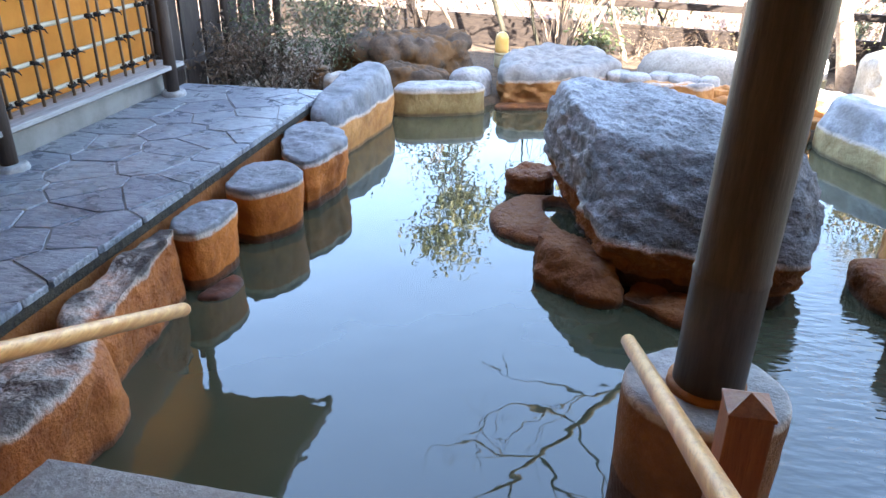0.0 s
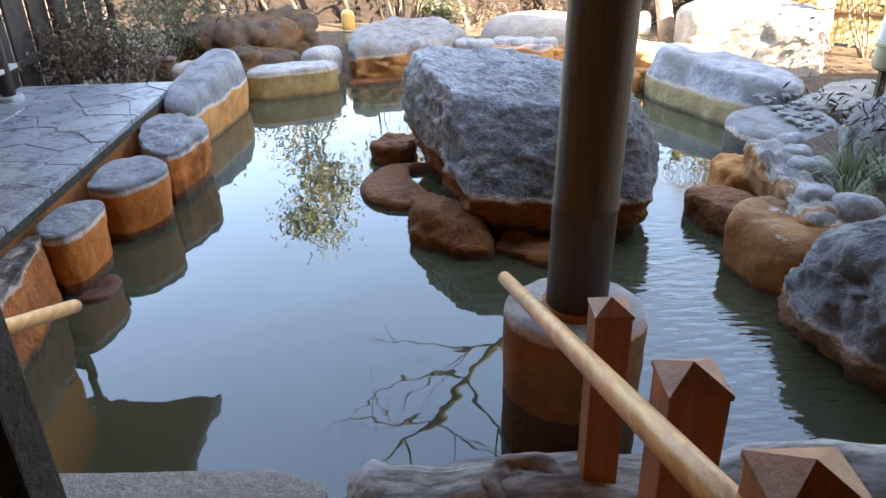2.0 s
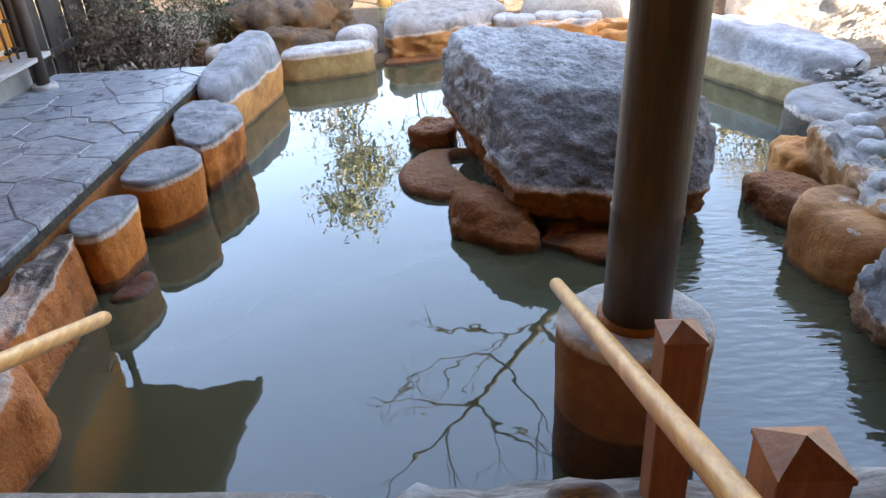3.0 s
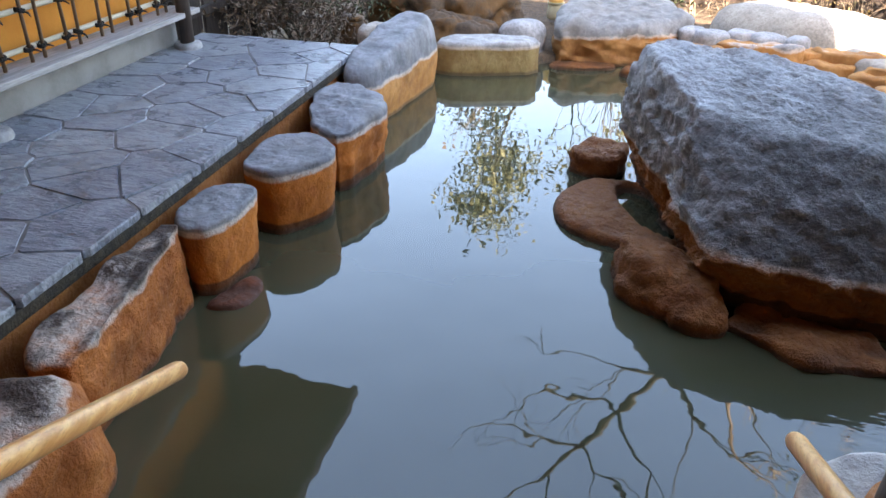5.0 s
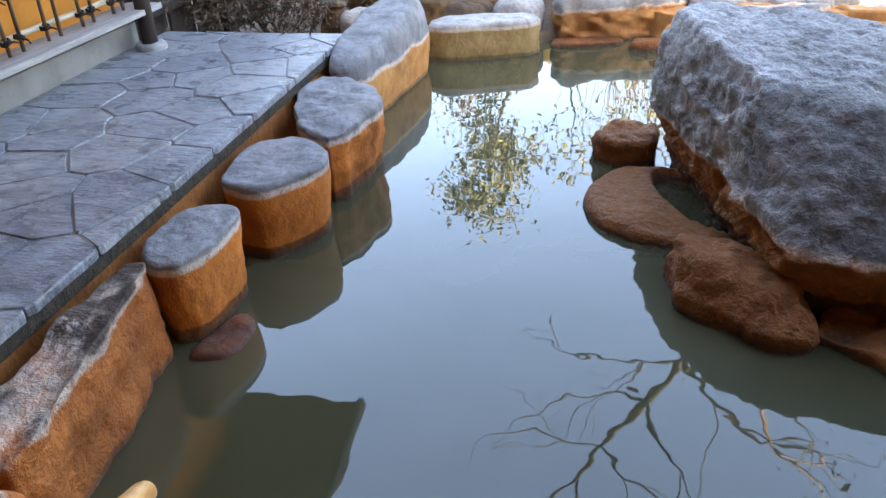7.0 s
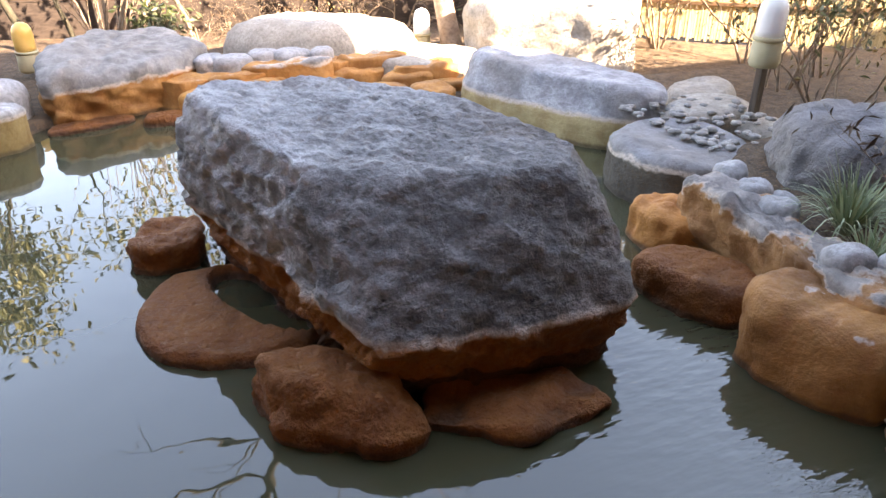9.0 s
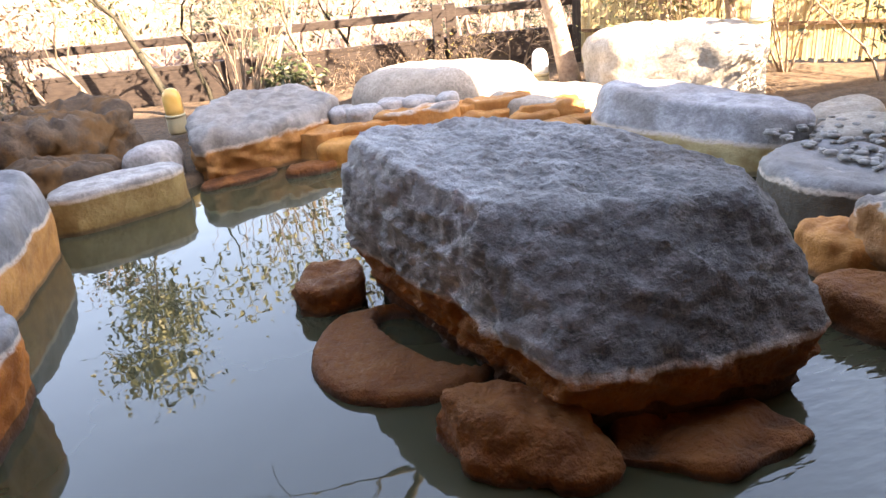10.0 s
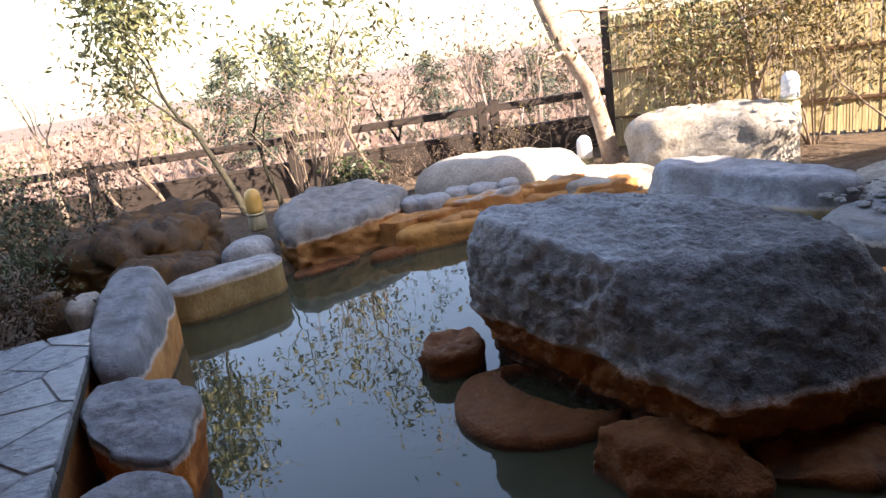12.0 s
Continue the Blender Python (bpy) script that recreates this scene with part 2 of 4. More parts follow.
ROOF_METAL = plaster("roof_sheet", (0.06, 0.055, 0.05), (0.09, 0.08, 0.075), 0.6)
m = Mat("slate_flagstone", 0.5)
fl_n, fl_f = m.noise(5.0, 6, 0.65), m.noise(30.0, 5, 0.65, (0.5, 1.4, 1))
c = m.mix(m.span(fl_n, 0.3, 0.7), (0.145, 0.16, 0.19), (0.28, 0.30, 0.335))
c = m.mix(m.math("MULTIPLY", m.random(), 0.5), c, (0.40, 0.41, 0.40))
c = m.mix(m.span(fl_f, 0.38, 0.56, 0.6, 0), c, (0.085, 0.088, 0.10))
c = m.mix(m.span(m.noise(8.0, 7, 0.75, (0.7, 1.5, 1)), 0.52, 0.64, 0, 0.45), c, (0.44, 0.45, 0.46))
c = m.mix(m.span(m.noise(1.9, 4), 0.58, 0.72, 0, 0.4), c, (0.11, 0.11, 0.13))
m.colour(c).rough(m.span(fl_n, 0.3, 0.7, 0.22, 0.45))
FLAGSTONE = m.bump((m.noise(2.2, 3), 0.5, 0.03), (fl_n, 0.7, 0.022), (fl_f, 0.9, 0.009), (m.noise(90.0, 4, 0.7), 0.3, 0.002))
MORTAR = plaster("grey_mortar", (0.12, 0.115, 0.11), (0.25, 0.24, 0.225))
m = Mat("garden_soil", 0.95)
so = m.noise(14.0, 6, 0.7)
c = m.mix(m.span(so, 0.3, 0.7), (0.055, 0.038, 0.026), (0.14, 0.095, 0.06))
c = m.mix(m.span(m.noise(60.0, 4, 0.7), 0.52, 0.66, 0, 0.7), c, (0.22, 0.13, 0.06))
# far land paled with distance: haze put into the base colour
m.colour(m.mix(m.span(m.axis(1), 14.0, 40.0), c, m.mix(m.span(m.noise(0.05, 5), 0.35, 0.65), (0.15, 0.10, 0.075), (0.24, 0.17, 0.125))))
SOIL = m.bump((so, 0.8, 0.03))
DARK_STRIP = plain_stone("dark_strip", (0.018, 0.016, 0.011), (0.06, 0.045, 0.026), s=3.0)
BARK = plain_stone("grey_bark", (0.16, 0.115, 0.085), (0.30, 0.23, 0.175), s=2.0)
DARK_SHADED_BARK = plain_stone("dark_shaded_bark", (0.035, 0.032, 0.02), (0.07, 0.06, 0.038), s=2.0)
PALE_BARK = plain_stone("pale_smooth_bark", (0.34, 0.235, 0.165), (0.54, 0.42, 0.32), s=0.8)
TWIG = plain_stone("twig_bark", (0.20, 0.145, 0.10), (0.34, 0.25, 0.18), s=2.0)
# dark and lit leaf tones: shade and sun put into the colours
LEAF_DARK = leaf("shaded_evergreen_leaf", (0.03, 0.045, 0.017), (0.075, 0.09, 0.032))
LEAF_LIT = leaf("sunlit_broad_leaf", (0.10, 0.115, 0.042), (0.25, 0.23, 0.105))
LEAF_GOLD = leaf("golden_leaf", (0.15, 0.10, 0.03), (0.28, 0.21, 0.07))
LEAF_BROWN = leaf("dry_leaf", (0.07, 0.046, 0.028), (0.14, 0.09, 0.05))
PINE = leaf("pine_needles", (0.045, 0.06, 0.038), (0.085, 0.10, 0.06))
GRASS = leaf("striped_grass", (0.10, 0.15, 0.05), (0.36, 0.40, 0.24))
# wood colour lightened to a pale pink, so it carries the distance haze
FAR_WOOD = leaf("hazed_bare_wood", (0.20, 0.13, 0.105), (0.31, 0.23, 0.19), 0.95)
m = Mat("amber_lamp_glass", 0.3)
m.colour(m.mix(m.span(m.noise(9.0, 3), 0.3, 0.7), (0.74, 0.42, 0.10), (0.80, 0.50, 0.16)))
LAMP_AMBER = m.bump((m.noise(40.0, 3), 0.1, 0.002))
m = Mat("white_lamp_glass", 0.25)
m.colour(m.mix(m.span(m.noise(9.0, 3), 0.3, 0.7), (0.78, 0.77, 0.74), (0.84, 0.83, 0.80)))
LAMP_WHITE = m.bump((m.noise(40.0, 3), 0.1, 0.002))
LAMP_BASE = plaster("lamp_base_paint", (0.40, 0.36, 0.22), (0.48, 0.43, 0.28), 0.6)


# ---- building helpers ----
def mesh_of(name, bm, material, smooth=False):
    me = bpy.data.meshes.new(name)
    bm.to_mesh(me)
    bm.free()
    for p in me.polygons:
        p.use_smooth = smooth
    me.materials.append(material)
    return me


def part(name, bm, material, parent, label="", smooth=False):
    ob = new(name, mesh_of(name, bm, material, smooth))
    ob.parent = parent
    if label:
        ob["label"] = label
    return ob


def thing(name, bm, material, label, category, group="", kind="", smooth=False):
    return tagged(new(name, mesh_of(name, bm, material, smooth)), label, category, group, kind)


def empty(name, label, category, group="", kind="", at=(0, 0, 0)):
    ob = new(name)
    ob.matrix_world = pose(*at)
    bpy.context.view_layer.update()
    return tagged(ob, label, category, group, kind)


def add_box(bm, x0, x1, y0, y1, z0, z1, bevel=0.0):
    made = bmesh.ops.create_cube(bm, size=1.0, matrix=Matrix.LocRotScale(((x0 + x1) / 2, (y0 + y1) / 2, (z0 + z1) / 2), None, (x1 - x0, y1 - y0, z1 - z0)))
    if bevel:
        edges = list({e for v in made["verts"] for e in v.link_edges})
        bmesh.ops.bevel(bm, geom=edges, offset=bevel, segments=2, profile=0.6, affect="EDGES")
    return bm


def box(*a, **k):
    return add_box(bmesh.new(), *a, **k)


def add_tube(bm, pts, radii, n=10, cap=True):
    """A tube through points with a radius at each."""
    rings, pts = [], [Vector(p) for p in pts]
    up = Vector((0.31, 0.17, 0.93))
    for i, p in enumerate(pts):
        d = (pts[min(i + 1, len(pts) - 1)] - pts[max(i - 1, 0)]).normalized()
        a = d.cross(up)
        if a.length < 0.1:
            a = d.cross(Vector((1, 0, 0)))
        a.normalize()
        b = d.cross(a)
        rings.append([bm.verts.new(p + (a * math.cos(q) + b * math.sin(q)) * radii[i]) for q in (2 * math.pi * k / n for k in range(n))])
    for r, s in zip(rings, rings[1:]):
        for k in range(n):
            bm.faces.new((r[k], r[(k + 1) % n], s[(k + 1) % n], s[k]))
    if cap:
        bm.faces.new(rings[0][::-1])
        bm.faces.new(rings[-1])
    return bm


def tube(pts, radii, n=10):
    bm = add_tube(bmesh.new(), pts, radii, n)
    bmesh.ops.recalc_face_normals(bm, faces=bm.faces)
    return bm


def smooth_outline(pts, n, rounds=2, cut=0.25):
    p = [Vector(q) for q in pts]
    for _ in range(rounds):
        p = [q for a, b in zip(p, p[1:] + p[:1]) for q in (a.lerp(b, cut), b.lerp(a, cut))]
    lens = [(b - a).length for a, b in zip(p, p[1:] + p[:1])]
    total, out, i, run = sum(lens), [], 0, 0.0
    for k in range(n):
        s = total * k / n
        while run + lens[i] < s:
            run += lens[i]
            i += 1
        out.append(p[i].lerp(p[(i + 1) % len(p)], (s - run) / lens[i]))
    return out


def fractal(v, scale, octaves=4):
    return noise.fractal(v * scale, 0.9, 2.1, octaves)


def rock(levels, rnd=0.06, rough=0.02, grain=0.004, n=56, m=16, seed=0, rounds=2, tilt=(0.0, 0.0), crease=0.0, cut=0.25, ledge=0.0):
    """A stone lofted through outlines at several heights, lowest first, with a rounded top rim, relief at three scales."""
    zs = [z for z, _ in levels]
    outs = [smooth_outline(p, n, rounds, cut) for _, p in levels]
    cx = sum(p.x for p in outs[-1]) / n
    cy = sum(p.y for p in outs[-1]) / n
    bm, rings = bmesh.new(), []

    def ring_at(z, scale):
        k = max(i for i in range(len(zs)) if zs[i] <= z + 1e-6)
        k = min(k, len(zs) - 2)
        f = (z - zs[k]) / (zs[k + 1] - zs[k])
        f = max(0.0, min(1.0, f))
        row = []
        for a, b in zip(outs[k], outs[k + 1]):
            q = a.lerp(b, f)
            c = Vector((cx, cy))
            q = c + (q - c) * scale
            row.append((q.x, q.y, z))
        return row

    top, bottom = zs[-1], zs[0]
    span = sum((p - Vector((cx, cy))).length for p in outs[-1]) / n
    for k in range(m + 1):
        rings.append(ring_at(bottom + (top - rnd - bottom) * k / m, 1.0))
    for k in range(1, 6):
        a = k / 5 * math.pi / 2
        rings.append(ring_at(top - rnd + rnd * math.sin(a), 1.0 - (rnd / span) * (1 - math.cos(a))))
    inner = 1.0 - rnd / span
    caps = max(5, m // 2)
    for k in range(1, caps):
        rings.append(ring_at(top, inner * (1 - k / caps)))
    off = Vector((seed * 7.3, seed * 3.1, seed * 1.7))
    vr = []
    for row in rings:
        vr.append([bm.verts.new((x, y, z + (tilt[0] * (x - cx) + tilt[1] * (y - cy)) * max(0.0, (z - bottom) / (top - bottom)))) for x, y, z in row])
    for r, s in zip(vr, vr[1:]):
        for k in range(n):
            bm.faces.new((r[k], r[(k + 1) % n], s[(k + 1) % n], s[k]))
    bm.faces.new(vr[-1])
    bm.faces.new(vr[0][::-1])
    bm.normal_update()
    for v in bm.verts:
        p = v.co + off
        d = fractal(p, 1.6 / max(span, 0.15) * 0.5, 3) * rough + fractal(p, 7.0, 4) * rough * 0.35 + fractal(p, 28.0, 3) * grain
        d -= (abs(fractal(p + Vector((3, 1, 8)), 4.0, 4)) - 0.25) * rough * 0.55
        if crease:
            d -= crease * max(0.0, 1 - abs(noise.noise(p * 3.2)) * 9)
        if ledge:
            u = p.z * 0.9 + p.x * 0.42 - p.y * 0.1 + 0.10 * noise.noise(p * 2.3) + 0.03 * noise.noise(p * 9.0)
            w = p.z * 0.5 - p.x * 0.75 + 0.3 * p.y + 0.14 * noise.noise(p * 1.9 + Vector((5, 2, 1)))
            steep = 1.0 - 0.8 * max(0.0, v.normal.z)
            d += ledge * steep * (((u * 8.0) % 1.0) ** 1.6 - 0.4) * (0.35 + 0.9 * abs(noise.noise(p * 1.7)))
            d += ledge * 0.7 * steep * (((w * 5.0) % 1.0) - 0.5) * (0.3 + abs(noise.noise(p * 2.6 + Vector((1, 7, 3)))))
            d -= ledge * 0.55 * steep * max(0.0, noise.noise(p * 14.0)) * 1.2
        v.co += v.normal * d
    bmesh.ops.recalc_face_normals(bm, faces=bm.faces)
    return bm


def prism(pts, z0, z1, flare=1.0):
    """Levels for rock(): one outline, a little wider at the foot."""
    cx, cy = sum(p[0] for p in pts) / len(pts), sum(p[1] for p in pts) / len(pts)
    foot = [(cx + (x - cx) * flare, cy + (y - cy) * flare) for x, y in pts]
    return [(z0, foot), (z1, pts)]


def oval(cx, cy, rx, ry, turn=0.0, k=9, seed=1, wild=0.14):
    rnd = random.Random(seed)
    t0, out = radians(turn), []
    for i in range(k):
        a = 2 * math.pi * i / k
        f = 1 + rnd.uniform(-wild, wild)
        x, y = rx * f * math.cos(a), ry * f * math.sin(a)
        out.append((cx + x * math.cos(t0) - y * math.sin(t0), cy + x * math.sin(t0) + y * math.cos(t0)))
    return out


# ---- ground, water ----
POOL = [(-1.24, 1.7), (2.3, 1.7), (2.35, 3.2), (2.6, 4.3), (2.75, 5.1), (2.35, 6.1), (1.4, 6.8), (0.2, 6.9), (-0.9, 6.3), (-1.22, 5.3)]


def inside(x, y, poly):
    hit = False
    for (x0, y0), (x1, y1) in zip(poly, poly[1:] + poly[:1]):
        if (y0 > y) != (y1 > y) and x < (x1 - x0) * (y - y0) / (y1 - y0) + x0:
            hit = not hit
    return hit


def ground_height(x, y):
    if -3.2 < x < 3.4 and 1.3 < y < 7.2 and inside(x, y, POOL):
        return -0.6
    z = 0.06 + 0.05 * noise.noise(Vector((x * 0.9, y * 0.9, 0.3)))
    if y < 1.8:
        z = 0.0
    if y < 6.0 and x > 2.2:
        z += 0.10
    if y > 10.2:
        d = y - 10.2
        z -= min(5.0, d * 0.35)
        z -= min(80.0, max(0.0, d - 30) * 0.055)
        z += min(1.0, d * 0.02) * noise.noise(Vector((x * 0.02, y * 0.012, 2)))
    return z


def grown(lo, hi, step, far, factor=1.35):
    vals = list(np.arange(lo, hi + 1e-6, step))
    s, a, b = step, lo, hi
    while b < far:
        s *= factor
        a, b = a - s, b + s
        vals = [a] + vals + [b]
    return vals


gx, gy = grown(-3.0, 5.2, 0.12, 900), grown(0.0, 11.0, 0.12, 1200)
verts = [(x, y, ground_height(x, y)) for y in gy for x in gx]
w = len(gx)
faces = [(j * w + i, j * w + i + 1, (j + 1) * w + i + 1, (j + 1) * w + i) for j in range(len(gy) - 1) for i in range(w - 1)]
gm = bpy.data.meshes.new("ground")
gm.from_pydata(verts, [], faces)
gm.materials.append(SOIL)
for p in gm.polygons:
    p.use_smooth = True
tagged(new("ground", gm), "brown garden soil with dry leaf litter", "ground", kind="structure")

bm = bmesh.new()
for q in ((-1.3, 1.6, 0), (2.9, 1.6, 0), (2.9, 7.0, 0), (-1.3, 7.0, 0)):
    bm.verts.new(q)
bm.faces.new(bm.verts)
thing("water", bm, WATER, "still milky green hot spring water in the rock pool", "water", kind="structure")

# ---- the bath house behind the camera: floor, walls, roof ----
thing("floor", box(-2.6, 5.2, -3.4, 1.36, -0.5, 0.14), CONCRETE, "grey stone floor under the eaves", "floor", kind="structure")
thing("wall_south", box(-2.75, 5.2, -3.6, -3.4, -0.5, 3.2), ORANGE_WALL, "orange plaster wall of the bath house", "wall", kind="structure")
thing("wall_east", box(5.2, 5.4, -3.6, 1.6, -0.5, 3.2), ORANGE_WALL, "orange plaster side wall of the bath house", "wall", kind="structure")
thing("wall_west", box(-2.6, -2.36, -3.4, 5.15, -0.5, 2.7), ORANGE_WALL, "orange plaster wall beside the flagstone path", "wall", kind="structure")
thing("ceiling", box(-2.9, 4.8, -3.8, 2.75, 2.86, 2.92), CEIL_WOOD, "brown boarded underside of the eaves", "ceiling", kind="structure")
# roof out of view; ridge and eave heights chosen to place the shadow edge
bm = bmesh.new()
ridge = [(-3.8, 2.95), (-3.8, 3.9), (-0.8, 7.6), (2.95, 3.95), (2.95, 2.95)]
a = [bm.verts.new((-3.0, y, z)) for y, z in ridge]
b = [bm.verts.new((4.8, y, z)) for y, z in ridge]
bm.faces.new(a), bm.faces.new(b[::-1])
for i in range(5):
    bm.faces.new((a[i], b[i], b[(i + 1) % 5], a[(i + 1) % 5]))
bmesh.ops.recalc_face_normals(bm, faces=bm.faces)
thing("roof", bm, ROOF_METAL, "unseen dark pitched roof of the bath house, shaped for its shadow", "roof", kind="structure")
# unseen low roof and wall, added to cast shadow over the east bank
east_shade = empty("shade_roof", "unseen low dark roof added to shade the east bank", "roof", kind="structure")
part("roof_sheet", box(4.4, 9.6, -3.6, 2.95, 2.50, 2.62), ROOF_METAL, east_shade)
thing("shade_roof_wall", box(5.4, 9.4, 1.4, 1.6, -0.3, 2.5), ORANGE_WALL, "unseen orange plaster wall added under the shade roof", "wall", kind="structure")
side = empty("path_roof", "dark lean-to roof over the flagstone path", "roof", kind="structure")
part("eave_boards", box(-2.9, -1.5, -3.0, 5.68, 2.60, 2.64), CEIL_WOOD, side)
part("fascia", box(-1.5, -1.46, -3.0, 5.72, 2.58, 2.70), DARK_WOOD, side)
part("roof_sheet", box(-3.0, -1.5, -3.0, 5.72, 2.644, 2.72), ROOF_METAL, side)

# ---- the west wall's base, ledge, posts and lattice ----
thing("baseboard", box(-2.36, -2.31, -3.0, 5.15, 0.30, 0.50, bevel=0.006), CONCRETE, "stained grey concrete foot of the orange wall", "wall base", kind="structure")
thing("trim", box(-2.36, -2.16, 0.3, 5.2, 0.56, 0.59, bevel=0.005), GREY_BOARD, "weathered grey board ledge along the wall", "ledge", kind="structure")


def wall_post(y):
    base = empty("lattice_post", "dark round wooden post on a pale footing stone", "post", "posts of the bamboo lattice", at=(-2.19, y, 0.38))
    bm = tube([(0, 0, 0.02), (0.004, 0, 0.5), (-0.004, 0.003, 1.2), (0, 0, 2.22)], [0.043, 0.041, 0.040, 0.040], 14)
    part("post", bm, DARK_WOOD, base, smooth=True)
    part("footing", rock(prism(oval(0, 0, 0.085, 0.085, seed=int(y * 10)), -0.02, 0.035, 1.1), 0.02, 0.006, 0.002, 28, 5), PALE_STONE, base, "rounded pale footing stone", True)


for y in (1.75, 3.47, 5.06):
    wall_post(y)
lattice = empty("bamboo_lattice", "bamboo lattice of pale rails and dark canes tied with black cord", "lattice", at=(-2.25, 3.4, 0.6))
lrnd = random.Random(5)
canes, y = [], 0.55
while y < 5.0:
    canes.append(y)
    y += 0.085 if len(canes) % 2 else 0.17
rails = (0.66, 0.83, 1.00, 1.18, 1.36)
for z in rails:
    bm = tube([(-0.02, -2.95 + 0.5 * k, z - 0.6 + lrnd.uniform(-0.004, 0.004)) for k in range(10)], [0.0125 + 0.001 * (k % 2) for k in range(10)], 10)
    part("rail", bm, BAMBOO, lattice, "pale bamboo rail", True)
for i, y in enumerate(canes):
    lean = lrnd.uniform(-0.015, 0.015)
    bm = tube([(0.008, y - 3.4, 0.0), (0.006, y - 3.4 + lean, 0.4), (0.008, y - 3.4 + lean * 1.5, 0.85)], [0.009, 0.0085, 0.008], 8)
    part("cane", bm, DARK_BAMBOO, lattice, smooth=True)
knot = bmesh.new()
for k in range(3):
    a = 2 * math.pi * k / 3
    add_tube(knot, [(0.018 * math.cos(a + q), 0.02 * math.sin(a + q), 0.006 * math.sin(2 * q)) for q in np.linspace(0, 6.0, 12)], [0.006] * 12, 5)
add_tube(knot, [(0.01, 0, 0), (0.03, 0.015, -0.008), (0.034, 0.03, -0.022)], [0.005, 0.005, 0.003], 5)
knot_mesh = mesh_of("cord_knot", knot, ROPE)
for z in rails:
    for y in canes:
        if lrnd.random() < 0.75:
            k = new("cord_knot", knot_mesh)
            k.parent = lattice
            k.matrix_basis = pose(0.004, y - 3.4, z - 0.6, lrnd.uniform(-25, 25), 0, lrnd.uniform(-20, 20))

# ---- dark board fence at the end of the path ----
bf = empty("board_fence", "dark weathered board fence with a rail", "fence", at=(-2.42, 7.2, 0.1))
board = mesh_of("board", box(-0.012, 0.012, -0.075, 0.075, 0.0, 1.75, bevel=0.003), FENCE_WOOD)
for k in range(13):
    o = new("board", board)
    o.parent = bf
    o.matrix_basis = pose(-0.02 + 0.02 * (k % 2), -1.95 + 0.165 * k, lrnd.uniform(-0.02, 0.02), 0, 0, lrnd.uniform(-2, 2))
for z in (0.35, 0.95, 1.5):
    part("rail", box(0.012, 0.055, -2.0, 0.1, z, z + 0.05, bevel=0.004), FENCE_WOOD, bf)
for y in (-1.98, -0.95, 0.1):
    part("fence_post", tube([(0.07, y, -0.1), (0.07, y, 1.8)], [0.035, 0.033], 10), FENCE_WOOD, bf, smooth=True)

# ---- handrails ----
RAIL_DIR = Vector((0.0, -1.0, 0.5))


def handrail(tip, dirn, length, posts, label):
    h = empty("handrail", label, "handrail", "handrails of the pool steps", at=tuple(tip))
    d = Vector(dirn).normalized()
    pts = [d * s for s in (0.0, 0.006, 0.02, 0.5, 1.0, 1.5, length)]
    part("rail", tube(pts, [0.010, 0.018, 0.021, 0.0213, 0.021, 0.0213, 0.021], 18), RAIL_WOOD, h, "smooth pale round rail", True)
    for x, y, top in posts:
        bm = box(-0.043, 0.043, -0.043, 0.043, -0.45, top - 0.035, bevel=0.004)
        bmesh.ops.translate(bm, verts=bm.verts, vec=(x - tip[0], y - tip[1], 0))
        p = part("post", bm, POST_WOOD, h, "square cedar post")
        p.location.z = -tip[2]
        cap = bmesh.new()
        q = [cap.verts.new((x - tip[0] + sx * 0.045, y - tip[1] + sy * 0.045, top - 0.036)) for sx, sy in ((-1, -1), (1, -1), (1, 1), (-1, 1))]
        q2 = [cap.verts.new((x - tip[0] + sx * 0.045, y - tip[1] + sy * 0.045, top - 0.028)) for sx, sy in ((-1, -1), (1, -1), (1, 1), (-1, 1))]
        apex = cap.verts.new((x - tip[0], y - tip[1], top))
        cap.faces.new(q[::-1])
        for i in range(4):
            cap.faces.new((q[i], q[(i + 1) % 4], q2[(i + 1) % 4], q2[i]))
            cap.faces.new((q2[i], q2[(i + 1) % 4], apex))
        o = part("post_cap", cap, POST_WOOD, p, "pyramid top of end grain")
    return h


handrail((0.81, 2.30, 0.495), (0.055, -1.0, 0.39), 1.9, [(1.0, 1.68, 0.785), (0.965, 1.07, 1.045), (0.94, 0.71, 1.20)], "pale round wooden handrail on square cedar posts")
handrail((-0.481, 2.14, 0.531), (0.10, -1.0, 0.45), 1.15, [(-0.55, 1.15, 0.98)], "pale round wooden handrail by the edge stones")

# ---- pillar and its footing ----
pil = empty("roof_pillar", "dark round wooden pillar on a mineral-stained concrete footing", "pillar", at=(1.01, 2.13, 0.0))
bm = tube([(0.002, 0, 0.47), (0.010, 0, 0.81), (0.0105, 0, 0.818), (0.011, 0, 0.826), (0.028, 0.003, 1.5), (0.06, 0, 2.86)], [0.0915, 0.0915, 0.094, 0.0905, 0.090, 0.088], 40)
part("shaft", bm, POLE_WOOD, pil, "dark smooth round shaft", True)
bm = tube([(0, 0, 0.472), (0, 0, 0.505)], [0.104, 0.100], 40)
part("collar", bm, mineral_stone("collar_stain", 0.9), pil, "orange-stained collar", True)
bm = rock(prism(oval(0, 0.0, 0.215, 0.20, k=24, seed=3, wild=0.02), -0.6, 0.485, 1.0), 0.02, 0.006, 0.002, 80, 26, 3)
part("footing", bm, STAINED, pil, "rounded concrete footing with orange stain", True)

# ---- sliding door edge beside the camera ----
door = empty("door_1", "amber wooden sliding door with a black edge, half open", "door", kind="structure", at=(0.315, 0.64, 0.14))
part("edge_strip", box(-0.022, 0.0, -0.02, 0.02, 0.0, 2.1, bevel=0.003), BLACK, door, "black edge strip")
